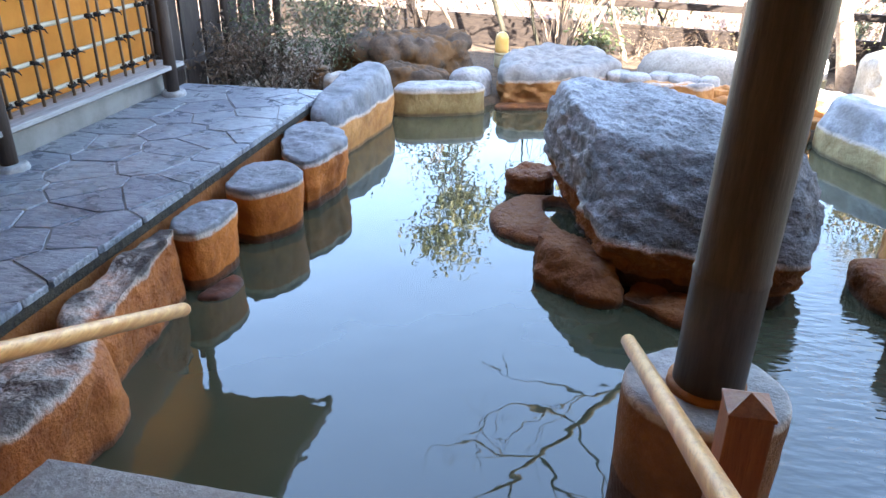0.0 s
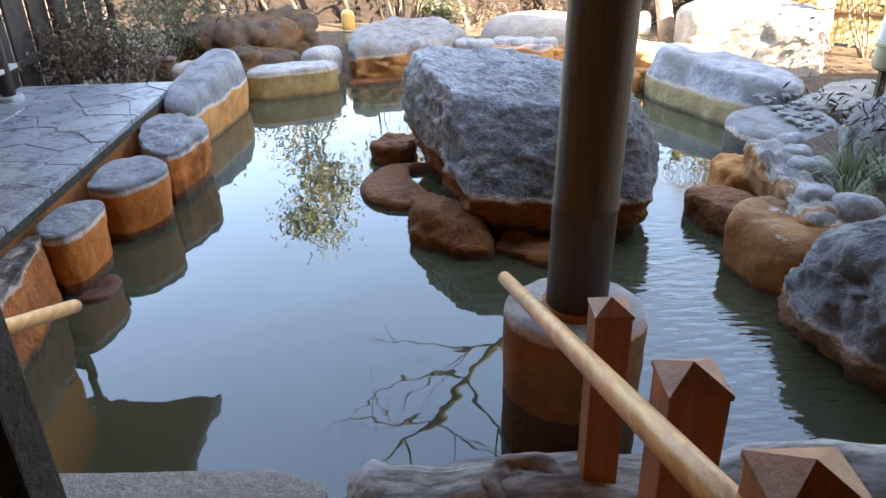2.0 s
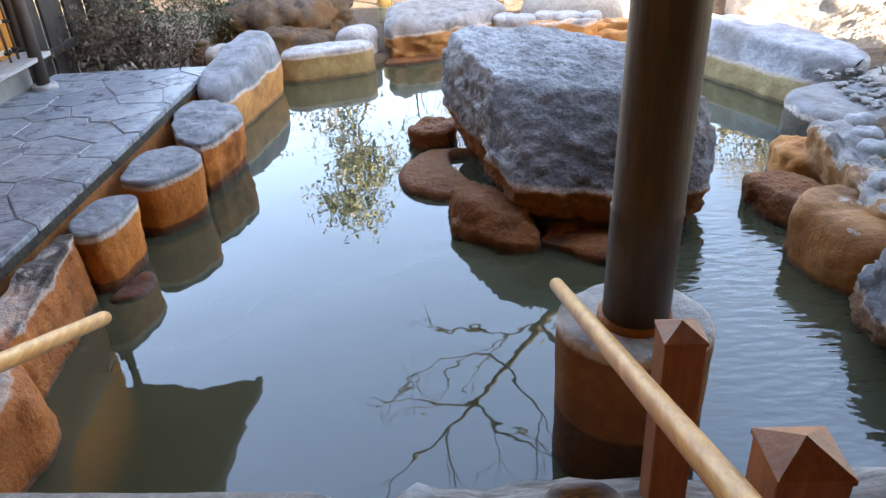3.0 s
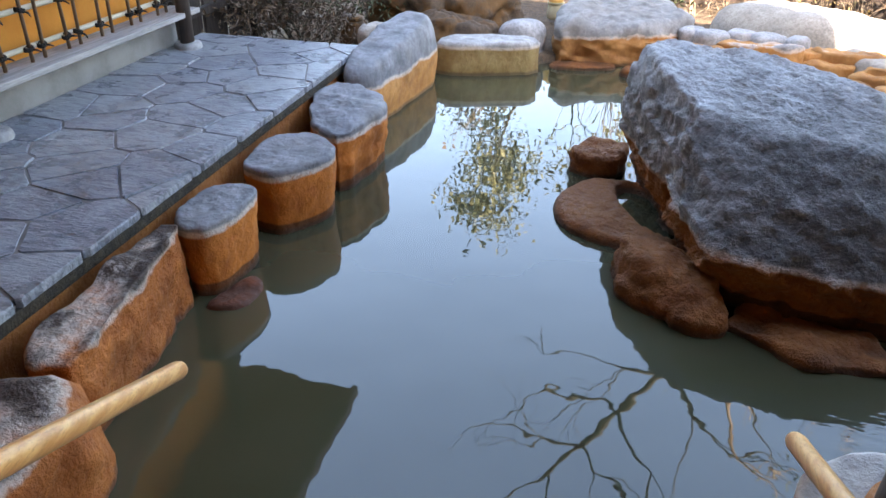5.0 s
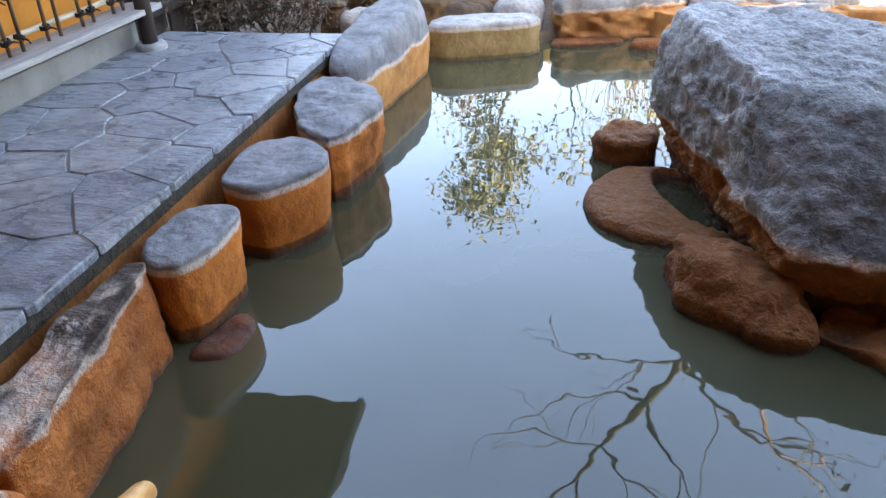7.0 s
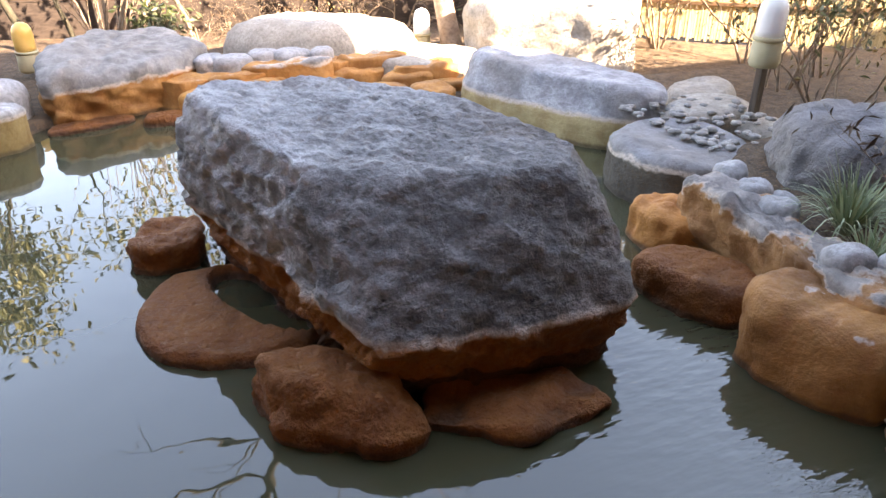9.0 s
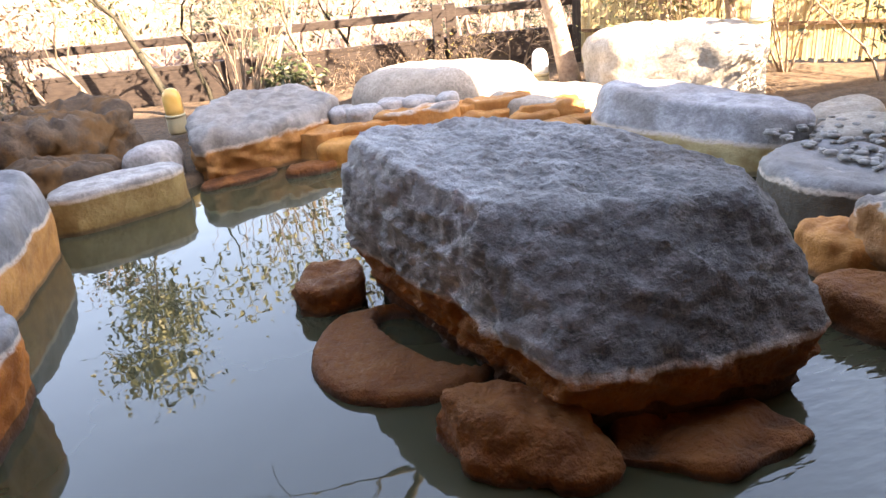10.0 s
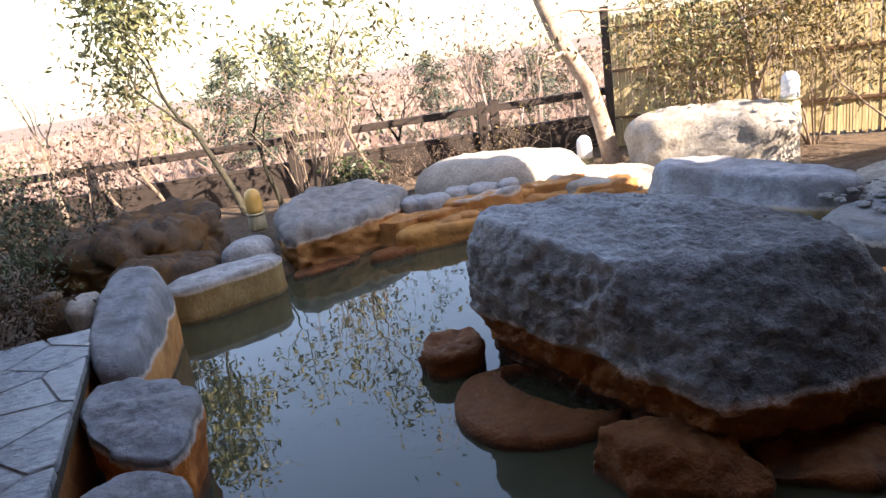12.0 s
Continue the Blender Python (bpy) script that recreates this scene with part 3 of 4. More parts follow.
part("stile", box(-0.075, -0.0225, -0.016, 0.016, 0.0, 2.1, bevel=0.002), DOOR_EDGE, door, "honey wooden stile")
part("groove", box(-0.083, -0.0755, -0.01, 0.01, 0.0, 2.1), BLACK, door)
part("panel", box(-0.85, -0.0835, -0.013, 0.013, 0.0, 2.1), DOOR_WOOD, door, "amber wooden panel")

# ---- near curb: slab and driftwood log ----
bm = rock(prism([(-1.15, 1.36), (-0.4, 1.35), (0.28, 1.36), (0.29, 1.6), (0.275, 1.84), (-0.3, 1.85), (-1.15, 1.86)], -0.6, 0.15), 0.025, 0.004, 0.002, 90, 12, 4, rounds=1)
thing("curb_slab", bm, SLAB, "long grey rough stone slab along the pool", "curb", smooth=True)
pts, rad, knots = [], [], random.Random(9)
for k in range(34):
    x = 0.33 + 1.95 * k / 33
    pts.append((x, 1.69 + 0.02 * math.sin(x * 5), 0.062 + 0.015 * math.sin(x * 7 + 1)))
    rad.append((0.12 if k in (0, 33) else 0.175) + 0.012 * math.sin(x * 9) + 0.008 * knots.random())
bm = add_tube(bmesh.new(), pts, rad, 40)
bmesh.ops.recalc_face_normals(bm, faces=bm.faces)
bm.normal_update()
for v in bm.verts:
    s = Vector((v.co.x * 1.2, v.co.y * 6, v.co.z * 6))
    v.co += v.normal * (fractal(s, 3.0, 5) * 0.022)
log = thing("driftwood_log", bm, LOG_WOOD, "weathered grey driftwood log along the pool edge", "log", smooth=True)
bm = bmesh.new()
kd = Vector((0.0, -0.34, 0.94))
kc = Vector((0.815, 1.72, 0.065)) + kd * 0.182
ku, kv = Vector((1, 0, 0)), kd.cross(Vector((1, 0, 0)))
kring = []
for rr, hh in ((0.105, -0.03), (0.095, 0.018), (0.085, 0.028), (0.065, 0.026), (0.05, 0.012), (0.042, 0.010), (0.03, 0.020), (0.012, 0.022)):
    kring.append([bm.verts.new(kc + kd * (hh + 0.006 * noise.noise(Vector((rr * 60, a * 3, 0)))) + (ku * math.cos(a) * 1.15 + kv * math.sin(a) * 0.9) * rr * (1 + 0.16 * noise.noise(Vector((math.cos(a) * 1.7, math.sin(a) * 1.7, rr * 12))))) for a in (2 * math.pi * k / 44 for k in range(44))])
for r0, r1 in zip(kring, kring[1:]):
    for k in range(44):
        bm.faces.new((r0[k], r0[(k + 1) % 44], r1[(k + 1) % 44], r1[k]))
bm.faces.new(kring[-1])
bmesh.ops.recalc_face_normals(bm, faces=bm.faces)
part("knot", bm, LOG_WOOD, log, "open ring-shaped knot", True)
thing("pool_wall", box(0.29, 2.3, 1.36, 1.66, -0.6, 0.10), STAINED_EDGE, "stained stone wall under the log", "curb", kind="structure")

# ---- the boulder in the pool, and the stones round it ----
foot_line = [(0.52, 4.72), (0.62, 4.32), (0.72, 3.98), (0.77, 3.74), (0.82, 3.58), (1.18, 3.53), (1.53, 3.50), (1.66, 3.9), (1.5, 4.5), (1.0, 4.85), (0.6, 4.9)]
band_line = [(0.45, 4.67), (0.55, 4.30), (0.66, 3.97), (0.71, 3.72), (0.775, 3.51), (1.18, 3.48), (1.58, 3.48), (1.73, 3.9), (1.56, 4.52), (1.0, 4.94), (0.54, 4.94)]
waist_line = [(0.39, 4.66), (0.50, 4.30), (0.625, 3.97), (0.665, 3.70), (0.735, 3.455), (1.17, 3.43), (1.61, 3.45), (1.76, 3.9), (1.58, 4.55), (1.0, 4.96), (0.50, 4.96)]
face_line = [(0.395, 4.67), (0.49, 4.31), (0.605, 4.03), (0.70, 3.78), (0.83, 3.63), (1.20, 3.56), (1.61, 3.59), (1.75, 3.93), (1.55, 4.50), (1.0, 4.90), (0.50, 4.92)]
crown_line = [(0.46, 4.67), (0.54, 4.34), (0.61, 4.12), (0.68, 3.96), (0.84, 3.86), (1.18, 3.76), (1.49, 3.71), (1.66, 3.96), (1.44, 4.42), (0.97, 4.76), (0.56, 4.80)]
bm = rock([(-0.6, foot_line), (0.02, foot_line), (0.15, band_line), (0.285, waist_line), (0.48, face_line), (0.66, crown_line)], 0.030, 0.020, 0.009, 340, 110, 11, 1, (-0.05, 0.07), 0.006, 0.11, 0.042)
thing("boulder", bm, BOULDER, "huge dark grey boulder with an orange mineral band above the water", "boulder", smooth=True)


def stone(name, pts, z0, z1, mat, label, category="stone", group="", rnd=0.05, rough=0.015, n=64, m=26, seed=1, tilt=(0, 0), flare=1.0, grain=0.004, rounds=2, crease=0.0, cut=0.25, ledge=0.0):
    return thing(name, rock(prism(pts, z0, z1, flare), rnd, rough, grain, n, m, seed, rounds, tilt, crease, cut, ledge), mat, label, category, group, smooth=True)


RING = "stones round the boulder"
lv = [(-0.3, [(0.42, 3.78), (0.44, 3.52), (0.64, 3.38), (0.72, 3.33), (0.86, 3.34), (0.90, 3.48), (0.76, 3.70), (0.56, 3.80)]), (0.06, [(0.44, 3.77), (0.46, 3.53), (0.65, 3.40), (0.73, 3.34), (0.85, 3.36), (0.88, 3.48), (0.75, 3.69), (0.56, 3.78)]), (0.165, [(0.47, 3.74), (0.50, 3.60), (0.66, 3.47), (0.75, 3.40), (0.82, 3.43), (0.84, 3.50), (0.72, 3.67), (0.56, 3.75)])]
thing("orange_stone", rock(lv, 0.03, 0.020, 0.004, 120, 40, 2, 1, (-0.06, 0.02), 0.010, 0.12, 0.024), RED_STONE, "blocky rust-red stone at the foot of the boulder", "stone", RING, smooth=True)
stone("orange_stone", [(0.16, 4.86), (0.18, 4.70), (0.30, 4.64), (0.45, 4.68), (0.48, 4.94), (0.30, 5.02)], -0.3, 0.115, RED_STONE, "small rounded orange stone in the water", group=RING, rnd=0.035, seed=3, cut=0.18, rounds=1, rough=0.03, n=80, ledge=0.015)
bm = rock(prism([(0.13, 4.34), (0.18, 4.06), (0.40, 3.91), (0.72, 3.92), (0.78, 4.2), (0.56, 4.60), (0.28, 4.62)], -0.3, 0.052, 1.04), 0.05, 0.012, 0.004, 90, 18, 4, cut=0.2)
for v in bm.verts:
    du, dv = v.co.x - 0.585, v.co.y - 4.27
    q = ((0.40 * du - 0.92 * dv) / 0.30) ** 2 + ((0.92 * du + 0.40 * dv) / 0.12) ** 2
    if q < 1 and v.co.z > -0.1:
        v.co.z -= 0.16 * (1 - q) ** 0.6
thing("hollow_stone", bm, RED_STONE, "low orange stone with a dark water-filled hollow", "stone", RING, smooth=True)
stone("orange_stone", [(0.84, 3.42), (0.98, 3.33), (1.12, 3.25), (1.40, 3.26), (1.42, 3.38), (1.30, 3.54), (0.96, 3.58)], -0.3, 0.04, RED_STONE, "low reddish stone just above the water", group=RING, rnd=0.02, seed=5, rough=0.045, rounds=1, cut=0.15, ledge=0.012, n=80)

# ---- edge stones along the path ----
EDGE = "edge stones along the path"
stone("edge_stone", [(-1.16, 1.55), (-0.86, 1.62), (-0.80, 2.0), (-0.80, 2.22), (-0.98, 2.34), (-1.18, 2.2)], -0.5, 0.31, RUST_STONE, "rough rust-brown edge stone with a pale crust", group=EDGE, rnd=0.07, seed=21, rough=0.03, flare=1.04, crease=0.01)
stone("edge_stone", [(-1.17, 2.42), (-1.06, 2.29), (-0.95, 2.33), (-1.02, 2.75), (-1.07, 3.09), (-1.16, 3.07)], -0.5, 0.315, RUST_STONE, "long rough rust-orange edge stone with a flaky top", group=EDGE, rnd=0.018, seed=22, rough=0.022, flare=1.04, crease=0.012, rounds=1, cut=0.14, tilt=(0.0, 0.06), n=96, m=34, ledge=0.016)
stone("edge_stone", [(-1.19, 3.22), (-1.10, 3.08), (-0.98, 3.12), (-0.945, 3.42), (-1.00, 3.52), (-1.18, 3.47)], -0.5, 0.31, EDGE_STONE, "flat-topped grey edge stone with orange sides", group=EDGE, rnd=0.018, seed=23, rough=0.010, flare=0.62, n=84, m=34, cut=0.2)
stone("edge_stone", [(-1.17, 3.66), (-0.96, 3.61), (-0.81, 3.84), (-0.84, 4.02), (-1.03, 4.13), (-1.18, 4.02)], -0.5, 0.31, EDGE_STONE, "wide flat-topped grey edge stone with orange sides", group=EDGE, rnd=0.018, seed=24, rough=0.010, flare=0.76, n=84, m=34, cut=0.2)
stone("edge_stone", [(-1.17, 4.44), (-1.03, 4.18), (-0.84, 4.07), (-0.775, 4.54), (-0.86, 4.76), (-1.16, 4.92), (-1.22, 4.70)], -0.5, 0.315, EDGE_STONE, "lumpy grey edge stone with orange sides and a chipped rim", group=EDGE, rnd=0.022, seed=25, rough=0.022, flare=0.82, n=96, m=34, rounds=1, cut=0.2, ledge=0.014)
lv = [(-0.5, [(-1.22, 5.0), (-1.06, 5.02), (-1.02, 5.4), (-0.86, 6.05), (-0.98, 6.2), (-1.2, 6.2)]), (0.2, [(-1.24, 4.98), (-1.0, 4.98), (-0.93, 5.4), (-0.87, 6.05), (-0.96, 6.2), (-1.2, 6.22)]), (0.42, [(-1.27, 4.95), (-1.03, 4.92), (-0.95, 5.4), (-0.90, 6.0), (-0.98, 6.2), (-1.2, 6.22)])]
thing("edge_stone", rock(lv, 0.10, 0.018, 0.003, 72, 18, 26, 2, (0.0, 0.08)), BENCH_STONE, "long smooth humped grey stone with an orange waterside", "stone", EDGE, smooth=True)
stone("low_wall", [(-0.93, 6.18), (-0.5, 6.30), (-0.20, 6.44), (-0.26, 6.64), (-0.55, 6.58), (-0.96, 6.46)], -0.5, 0.235, LOW_WALL_STONE, "low tan stone wall with a pale top", "wall stone", rnd=0.03, rough=0.012, seed=31, rounds=1)
stone("edge_stone", [(-1.42, 5.85), (-1.26, 5.8), (-1.22, 6.1), (-1.38, 6.15)], 0.0, 0.38, GARDEN_STONE, "small grey stone behind the humped stone", rnd=0.05, seed=32)

stone("sunken_stone", [(-1.04, 3.05), (-0.91, 3.05), (-0.83, 3.18), (-0.90, 3.31), (-0.99, 3.26)], -0.3, 0.014, mineral_stone("sunken_red", 0.9, orange=(0.16, 0.032, 0.006)), "orange stone barely breaking the water", group=EDGE, rnd=0.03, n=40, m=10, seed=33)
pot = empty("ringed_pot", "dark ringed clay pot among the shrubs", "pot", at=(-1.52, 6.12, 0.02))
prof = [(0.10 + 0.012 * (k % 2) - 0.004 * abs(k - 6), 0.025 * k) for k in range(15)]
part("body", tube([(0, 0, h) for _, h in prof], [r for r, _ in prof], 28), LAVA_STONE, pot, smooth=True)
part("rim", tube([(0, 0, 0.352), (0, 0, 0.375)], [0.085, 0.08], 28), LAVA_STONE, pot, smooth=True)

# ---- far bank ----
BANK = "stones of the far bank"
stone("bank_boulder", [(-0.16, 6.72), (0.22, 6.80), (0.62, 6.92), (0.92, 7.3), (0.7, 7.75), (0.1, 7.7), (-0.18, 7.2)], -0.4, 0.36, LEDGE_STONE, "angular pale grey boulder with an orange lower side", group=BANK, rnd=0.10, rough=0.05, n=130, m=40, seed=41, rounds=1, tilt=(-0.06, 0.12), flare=1.03, cut=0.16, ledge=0.04)
stone("ledge_stone", [(-0.20, 6.60), (0.10, 6.62), (0.35, 6.72), (0.30, 6.84), (-0.10, 6.8)], -0.3, 0.03, RED_STONE, "flat red-orange stone at the waterline", group=BANK, rnd=0.02, seed=42)
stone("ledge_stone", [(0.58, 6.62), (0.95, 6.58), (1.42, 6.56), (1.45, 6.72), (1.0, 6.86), (0.62, 6.85)], -0.3, 0.15, mineral_stone("orange_ledge", 0.9, orange=(0.40, 0.165, 0.035)), "rounded orange ledge stone", group=BANK, rnd=0.06, seed=43, rough=0.02)
stone("ledge_stone", [(0.35, 6.55), (0.70, 6.55), (0.72, 6.7), (0.40, 6.72)], -0.3, 0.06, RED_STONE, "low orange stone at the waterline", group=BANK, rnd=0.03, seed=44)
brnd = random.Random(12)
for i in range(12):
    low = i % 2
    x = 0.72 + 0.155 * i
    y = 6.93 - 0.10 * low + brnd.uniform(-0.04, 0.04) - max(0.0, x - 1.8) * 0.6
    stone("ledge_stone", oval(x, y, brnd.uniform(0.20, 0.30), brnd.uniform(0.11, 0.17), brnd.uniform(-18, 8), k=7, seed=50 + i, wild=0.25), -0.2, (0.135 if low else 0.215) + brnd.uniform(-0.02, 0.03), LEDGE_STONE, "flat layered ledge stone, tan and orange", group=BANK, rnd=0.022, rough=0.03, n=44, m=9, seed=50 + i, rounds=1, tilt=(brnd.uniform(-0.08, 0.08), -0.05))
for i, (x, y, r) in enumerate(((1.0, 7.05, 0.11), (1.24, 7.1, 0.10), (1.42, 7.08, 0.12), (1.62, 7.0, 0.08), (0.86, 7.12, 0.09))):
    stone("cobble", oval(x, y, r * 1.3, r, 10 * i, seed=70 + i), 0.1, 0.27 + 0.01 * (i % 2), PALE_STONE, "pale flat cobble on the bank", "cobble", "cobbles on the bank", rnd=0.04, n=30, m=6, seed=70 + i)
for i, (x, y, w, h) in enumerate(((1.5, 6.62, 0.22, 0.10), (1.85, 6.45, 0.20, 0.13), (2.12, 6.22, 0.17, 0.16), (2.05, 6.02, 0.16, 0.06))):
    stone("ledge_stone", oval(x, y, w, w * 0.7, -25 * i, seed=80 + i), -0.3, h, LEDGE_STONE, "worn tan ledge stone by the water", group=BANK, rnd=0.04, rough=0.02, n=40, m=8, seed=80 + i)
stone("garden_boulder", [(0.98, 7.55), (1.5, 7.25), (2.1, 7.15), (2.5, 7.2), (2.55, 7.7), (1.9, 8.1), (1.15, 8.0)], -0.2, 0.36, GARDEN_STONE, "broad smooth tan boulder half in sunlight", "boulder", rnd=0.24, rough=0.04, n=80, m=18, seed=45, tilt=(-0.05, 0.0))
stone("bank_slab", [(1.75, 6.9), (2.35, 6.45), (2.75, 6.45), (2.8, 7.0), (2.3, 7.3)], -0.2, 0.21, GARDEN_STONE, "flat pale stone slab in the sun", "stone", BANK, rnd=0.05, rough=0.02, seed=46)
stone("garden_boulder", [(2.72, 6.95), (3.1, 6.55), (3.5, 6.15), (3.85, 6.35), (3.8, 6.8), (3.3, 7.3), (2.85, 7.35)], -0.2, 0.56, GARDEN_STONE, "large pale boulder in full sunlight", "boulder", rnd=0.17, rough=0.05, n=84, m=20, seed=47, tilt=(0.02, 0.0))
lv = [(-0.4, [(2.20, 6.00), (2.42, 5.55), (2.68, 5.06), (2.95, 5.05), (2.95, 5.5), (2.55, 6.2), (2.3, 6.2)]), (0.15, [(2.24, 6.02), (2.45, 5.56), (2.72, 5.06), (3.05, 5.02), (3.05, 5.5), (2.65, 6.2), (2.35, 6.25)]), (0.36, [(2.34, 6.05), (2.55, 5.6), (2.80, 5.10), (3.08, 5.0), (3.08, 5.5), (2.72, 6.2), (2.42, 6.25)])]
thing("long_stone", rock(lv, 0.05, 0.022, 0.004, 90, 18, 48, 1, (-0.03, 0.03), 0.006), LONG_STONE, "long pale blue-grey stone with a tan waterside", "stone", BANK, smooth=True)
stone("white_stone", oval(-0.40, 6.86, 0.21, 0.16, 20, seed=7), 0.0, 0.29, PALE_STONE, "smooth pale rounded stone behind the low wall", rnd=0.10, rough=0.012, seed=49)
stone("lava_rock", [(-1.95, 7.3), (-1.3, 6.95), (-0.65, 7.1), (-0.45, 7.5), (-0.7, 8.0), (-1.7, 8.0)], -0.1, 0.45, LAVA_STONE, "craggy mossy brown lava rock", "boulder", rnd=0.15, rough=0.10, grain=0.02, n=110, m=26, seed=53, tilt=(0.05, 0), crease=0.06)
stone("lava_rock", [(-1.35, 6.75), (-0.9, 6.62), (-0.55, 6.75), (-0.6, 7.0), (-1.2, 7.1)], -0.1, 0.27, LAVA_STONE, "low craggy brown lava rock", "boulder", rnd=0.10, rough=0.06, grain=0.015, n=90, m=18, seed=52, crease=0.04)

# ---- east bank ----
EAST = "stones of the planted bank"
stone("flat_stone", [(2.36, 4.62), (2.44, 4.30), (2.72, 4.12), (2.98, 4.25), (3.05, 4.7), (2.86, 4.98), (2.5, 4.9)], -0.4, 0.25, DARK_STONE, "broad flat grey stone with a dark underside", group=EAST, rnd=0.06, rough=0.02, seed=61, n=64)
stone("bank_boulder", [(2.70, 4.0), (2.85, 3.62), (3.3, 3.55), (3.6, 3.9), (3.45, 4.3), (2.95, 4.3)], -0.2, 0.52, GREY_SIDE, "rounded blue-grey boulder behind the grass", group=EAST, rnd=0.20, rough=0.05, seed=62, n=110, m=36, ledge=0.03)
stone("bank_stone", [(2.14, 4.20), (2.16, 3.98), (2.34, 3.88), (2.48, 4.0), (2.42, 4.2), (2.26, 4.28)], -0.3, 0.17, mineral_stone("amber_stone", 0.9, orange=(0.38, 0.135, 0.03)), "angular amber-orange stone at the water", group=EAST, rnd=0.05, rough=0.03, seed=63, rounds=1)
stone("bank_stone", [(1.87, 3.84), (1.98, 3.52), (2.14, 3.42), (2.26, 3.56), (2.22, 3.84), (2.02, 3.95)], -0.3, 0.14, RED_STONE, "flat brown-orange stone at the water", group=EAST, rnd=0.06, rough=0.03, seed=64, rounds=1)
stone("bank_stone", [(1.89, 3.28), (1.96, 3.04), (2.08, 2.88), (2.34, 2.92), (2.40, 3.2), (2.2, 3.42), (1.98, 3.42)], -0.3, 0.27, SIDE_STONE, "blocky orange-brown stone at the water", group=EAST, rnd=0.09, rough=0.03, seed=65)
lv = [(-0.3, [(2.06, 2.85), (2.02, 2.55), (2.10, 2.2), (2.6, 2.1), (2.8, 2.5), (2.5, 2.9)]), (0.12, [(1.98, 2.88), (1.95, 2.55), (2.05, 2.15), (2.6, 2.0), (2.85, 2.5), (2.5, 2.95)]), (0.46, [(2.06, 2.82), (2.06, 2.55), (2.14, 2.25), (2.6, 2.1), (2.75, 2.5), (2.5, 2.86)])]
thing("bank_boulder", rock(lv, 0.11, 0.06, 0.010, 130, 46, 66, 2, (0, 0), 0.02, 0.2, 0.05), GREY_SIDE, "layered grey boulder with a pale tan foot", "stone", EAST, smooth=True)
stone("pumice_wall", [(2.27, 4.10), (2.42, 4.10), (2.50, 3.78), (2.40, 3.42), (2.34, 3.04), (2.14, 3.02), (2.18, 3.40), (2.29, 3.75)], -0.1, 0.30, mineral_stone("crusted_pumice", 0.27, (0.30, 0.265, 0.235), (0.30, 0.13, 0.045), wob=0.22, crust=0.5), "porous pale and orange crusted stone edging the planting bed", group=EAST, rnd=0.05, rough=0.035, grain=0.014, n=110, m=22, seed=91, crease=0.02)
for i, (x, y, r, z) in enumerate(((2.5, 4.03, 0.07, 0.35), (2.47, 3.86, 0.08, 0.34), (2.42, 3.7, 0.075, 0.33), (2.55, 3.78, 0.06, 0.3), (2.30, 3.28, 0.07, 0.36), (2.42, 3.16, 0.09, 0.36))):
    stone("cobble", oval(x, y, r * 1.2, r, 30 * i, seed=100 + i), 0.1, z, PALE_STONE, "smooth pale cobble in the planting bed", "cobble", "cobbles in the planting bed", rnd=0.05, n=28, m=6, seed=100 + i)
for i, (x, y, r) in enumerate(((3.2, 4.95, 0.3), (3.5, 5.3, 0.3), (3.4, 4.7, 0.22))):
    stone("garden_stone", oval(x, y, r, r * 0.7, 30 * i, seed=110 + i), 0.0, 0.27 - 0.03 * i, GARDEN_STONE, "low grey garden stone", group=EAST, rnd=0.08, n=40, m=8, seed=110 + i)
prnd = random.Random(4)
peb = bmesh.new()
for _ in range(130):
    x, y = prnd.uniform(2.72, 3.35), prnd.uniform(4.35, 5.1)
    s = prnd.uniform(0.016, 0.035)
    made = bmesh.ops.create_icosphere(peb, subdivisions=1, radius=1.0, matrix=pose(x, y, 0.255 + prnd.uniform(-0.02, 0.02) * (x > 2.9), 0, 0, prnd.uniform(0, 180)) @ Matrix.Diagonal((s * 1.2, s * 0.9, s * 0.42, 1)))
thing("pebbles", peb, PEBBLE, "scattered pale pebbles beside the flat stone", "pebbles", kind="stuff", smooth=True)
thing("planting_bed", rock(prism([(2.3, 2.9), (2.5, 2.7), (3.8, 2.6), (3.8, 4.3), (3.0, 4.5), (2.5, 4.1), (2.42, 3.5)], -0.3, 0.24), 0.05, 0.03, 0.01, 60, 8, 71), SOIL, "raised bed of dark soil", "soil", kind="structure", smooth=True)


# ---- garden lamps ----
def garden_lamp(x, y, z0, stand, glass, label, s=1.0, wooden=False):
    g = empty("garden_lamp", label, "garden lamp", "garden lamps", at=(x, y, z0))
    if stand:
        part("stand", box(-0.02 * s, 0.02 * s, -0.02 * s, 0.02 * s, -0.1, stand, bevel=0.004) if wooden else tube([(0, 0, -0.1), (0, 0, stand)], [0.025 * s] * 2, 12), DARK_WOOD if wooden else LAMP_BASE, g)
    part("base", tube([(0, 0, stand - 0.02 * s), (0, 0, stand), (0, 0, stand + 0.10 * s), (0, 0, stand + 0.115 * s)], [0.066 * s, 0.074 * s, 0.070 * s, 0.06 * s], 24), LAMP_BASE, g, "dull olive base", True)
    part("ring", tube([(0, 0, stand + 0.108 * s), (0, 0, stand + 0.128 * s)], [0.075 * s, 0.075 * s], 24), LAMP_BASE, g, smooth=True)
    prof = [(0.066, 0.12), (0.068, 0.16), (0.068, 0.24), (0.063, 0.275), (0.05, 0.30), (0.03, 0.316), (0.008, 0.322)]
    part("globe", tube([(0, 0, stand + h * s) for _, h in prof], [r * s for r, _ in prof], 24), glass, g, "domed glass globe", True)
    return g


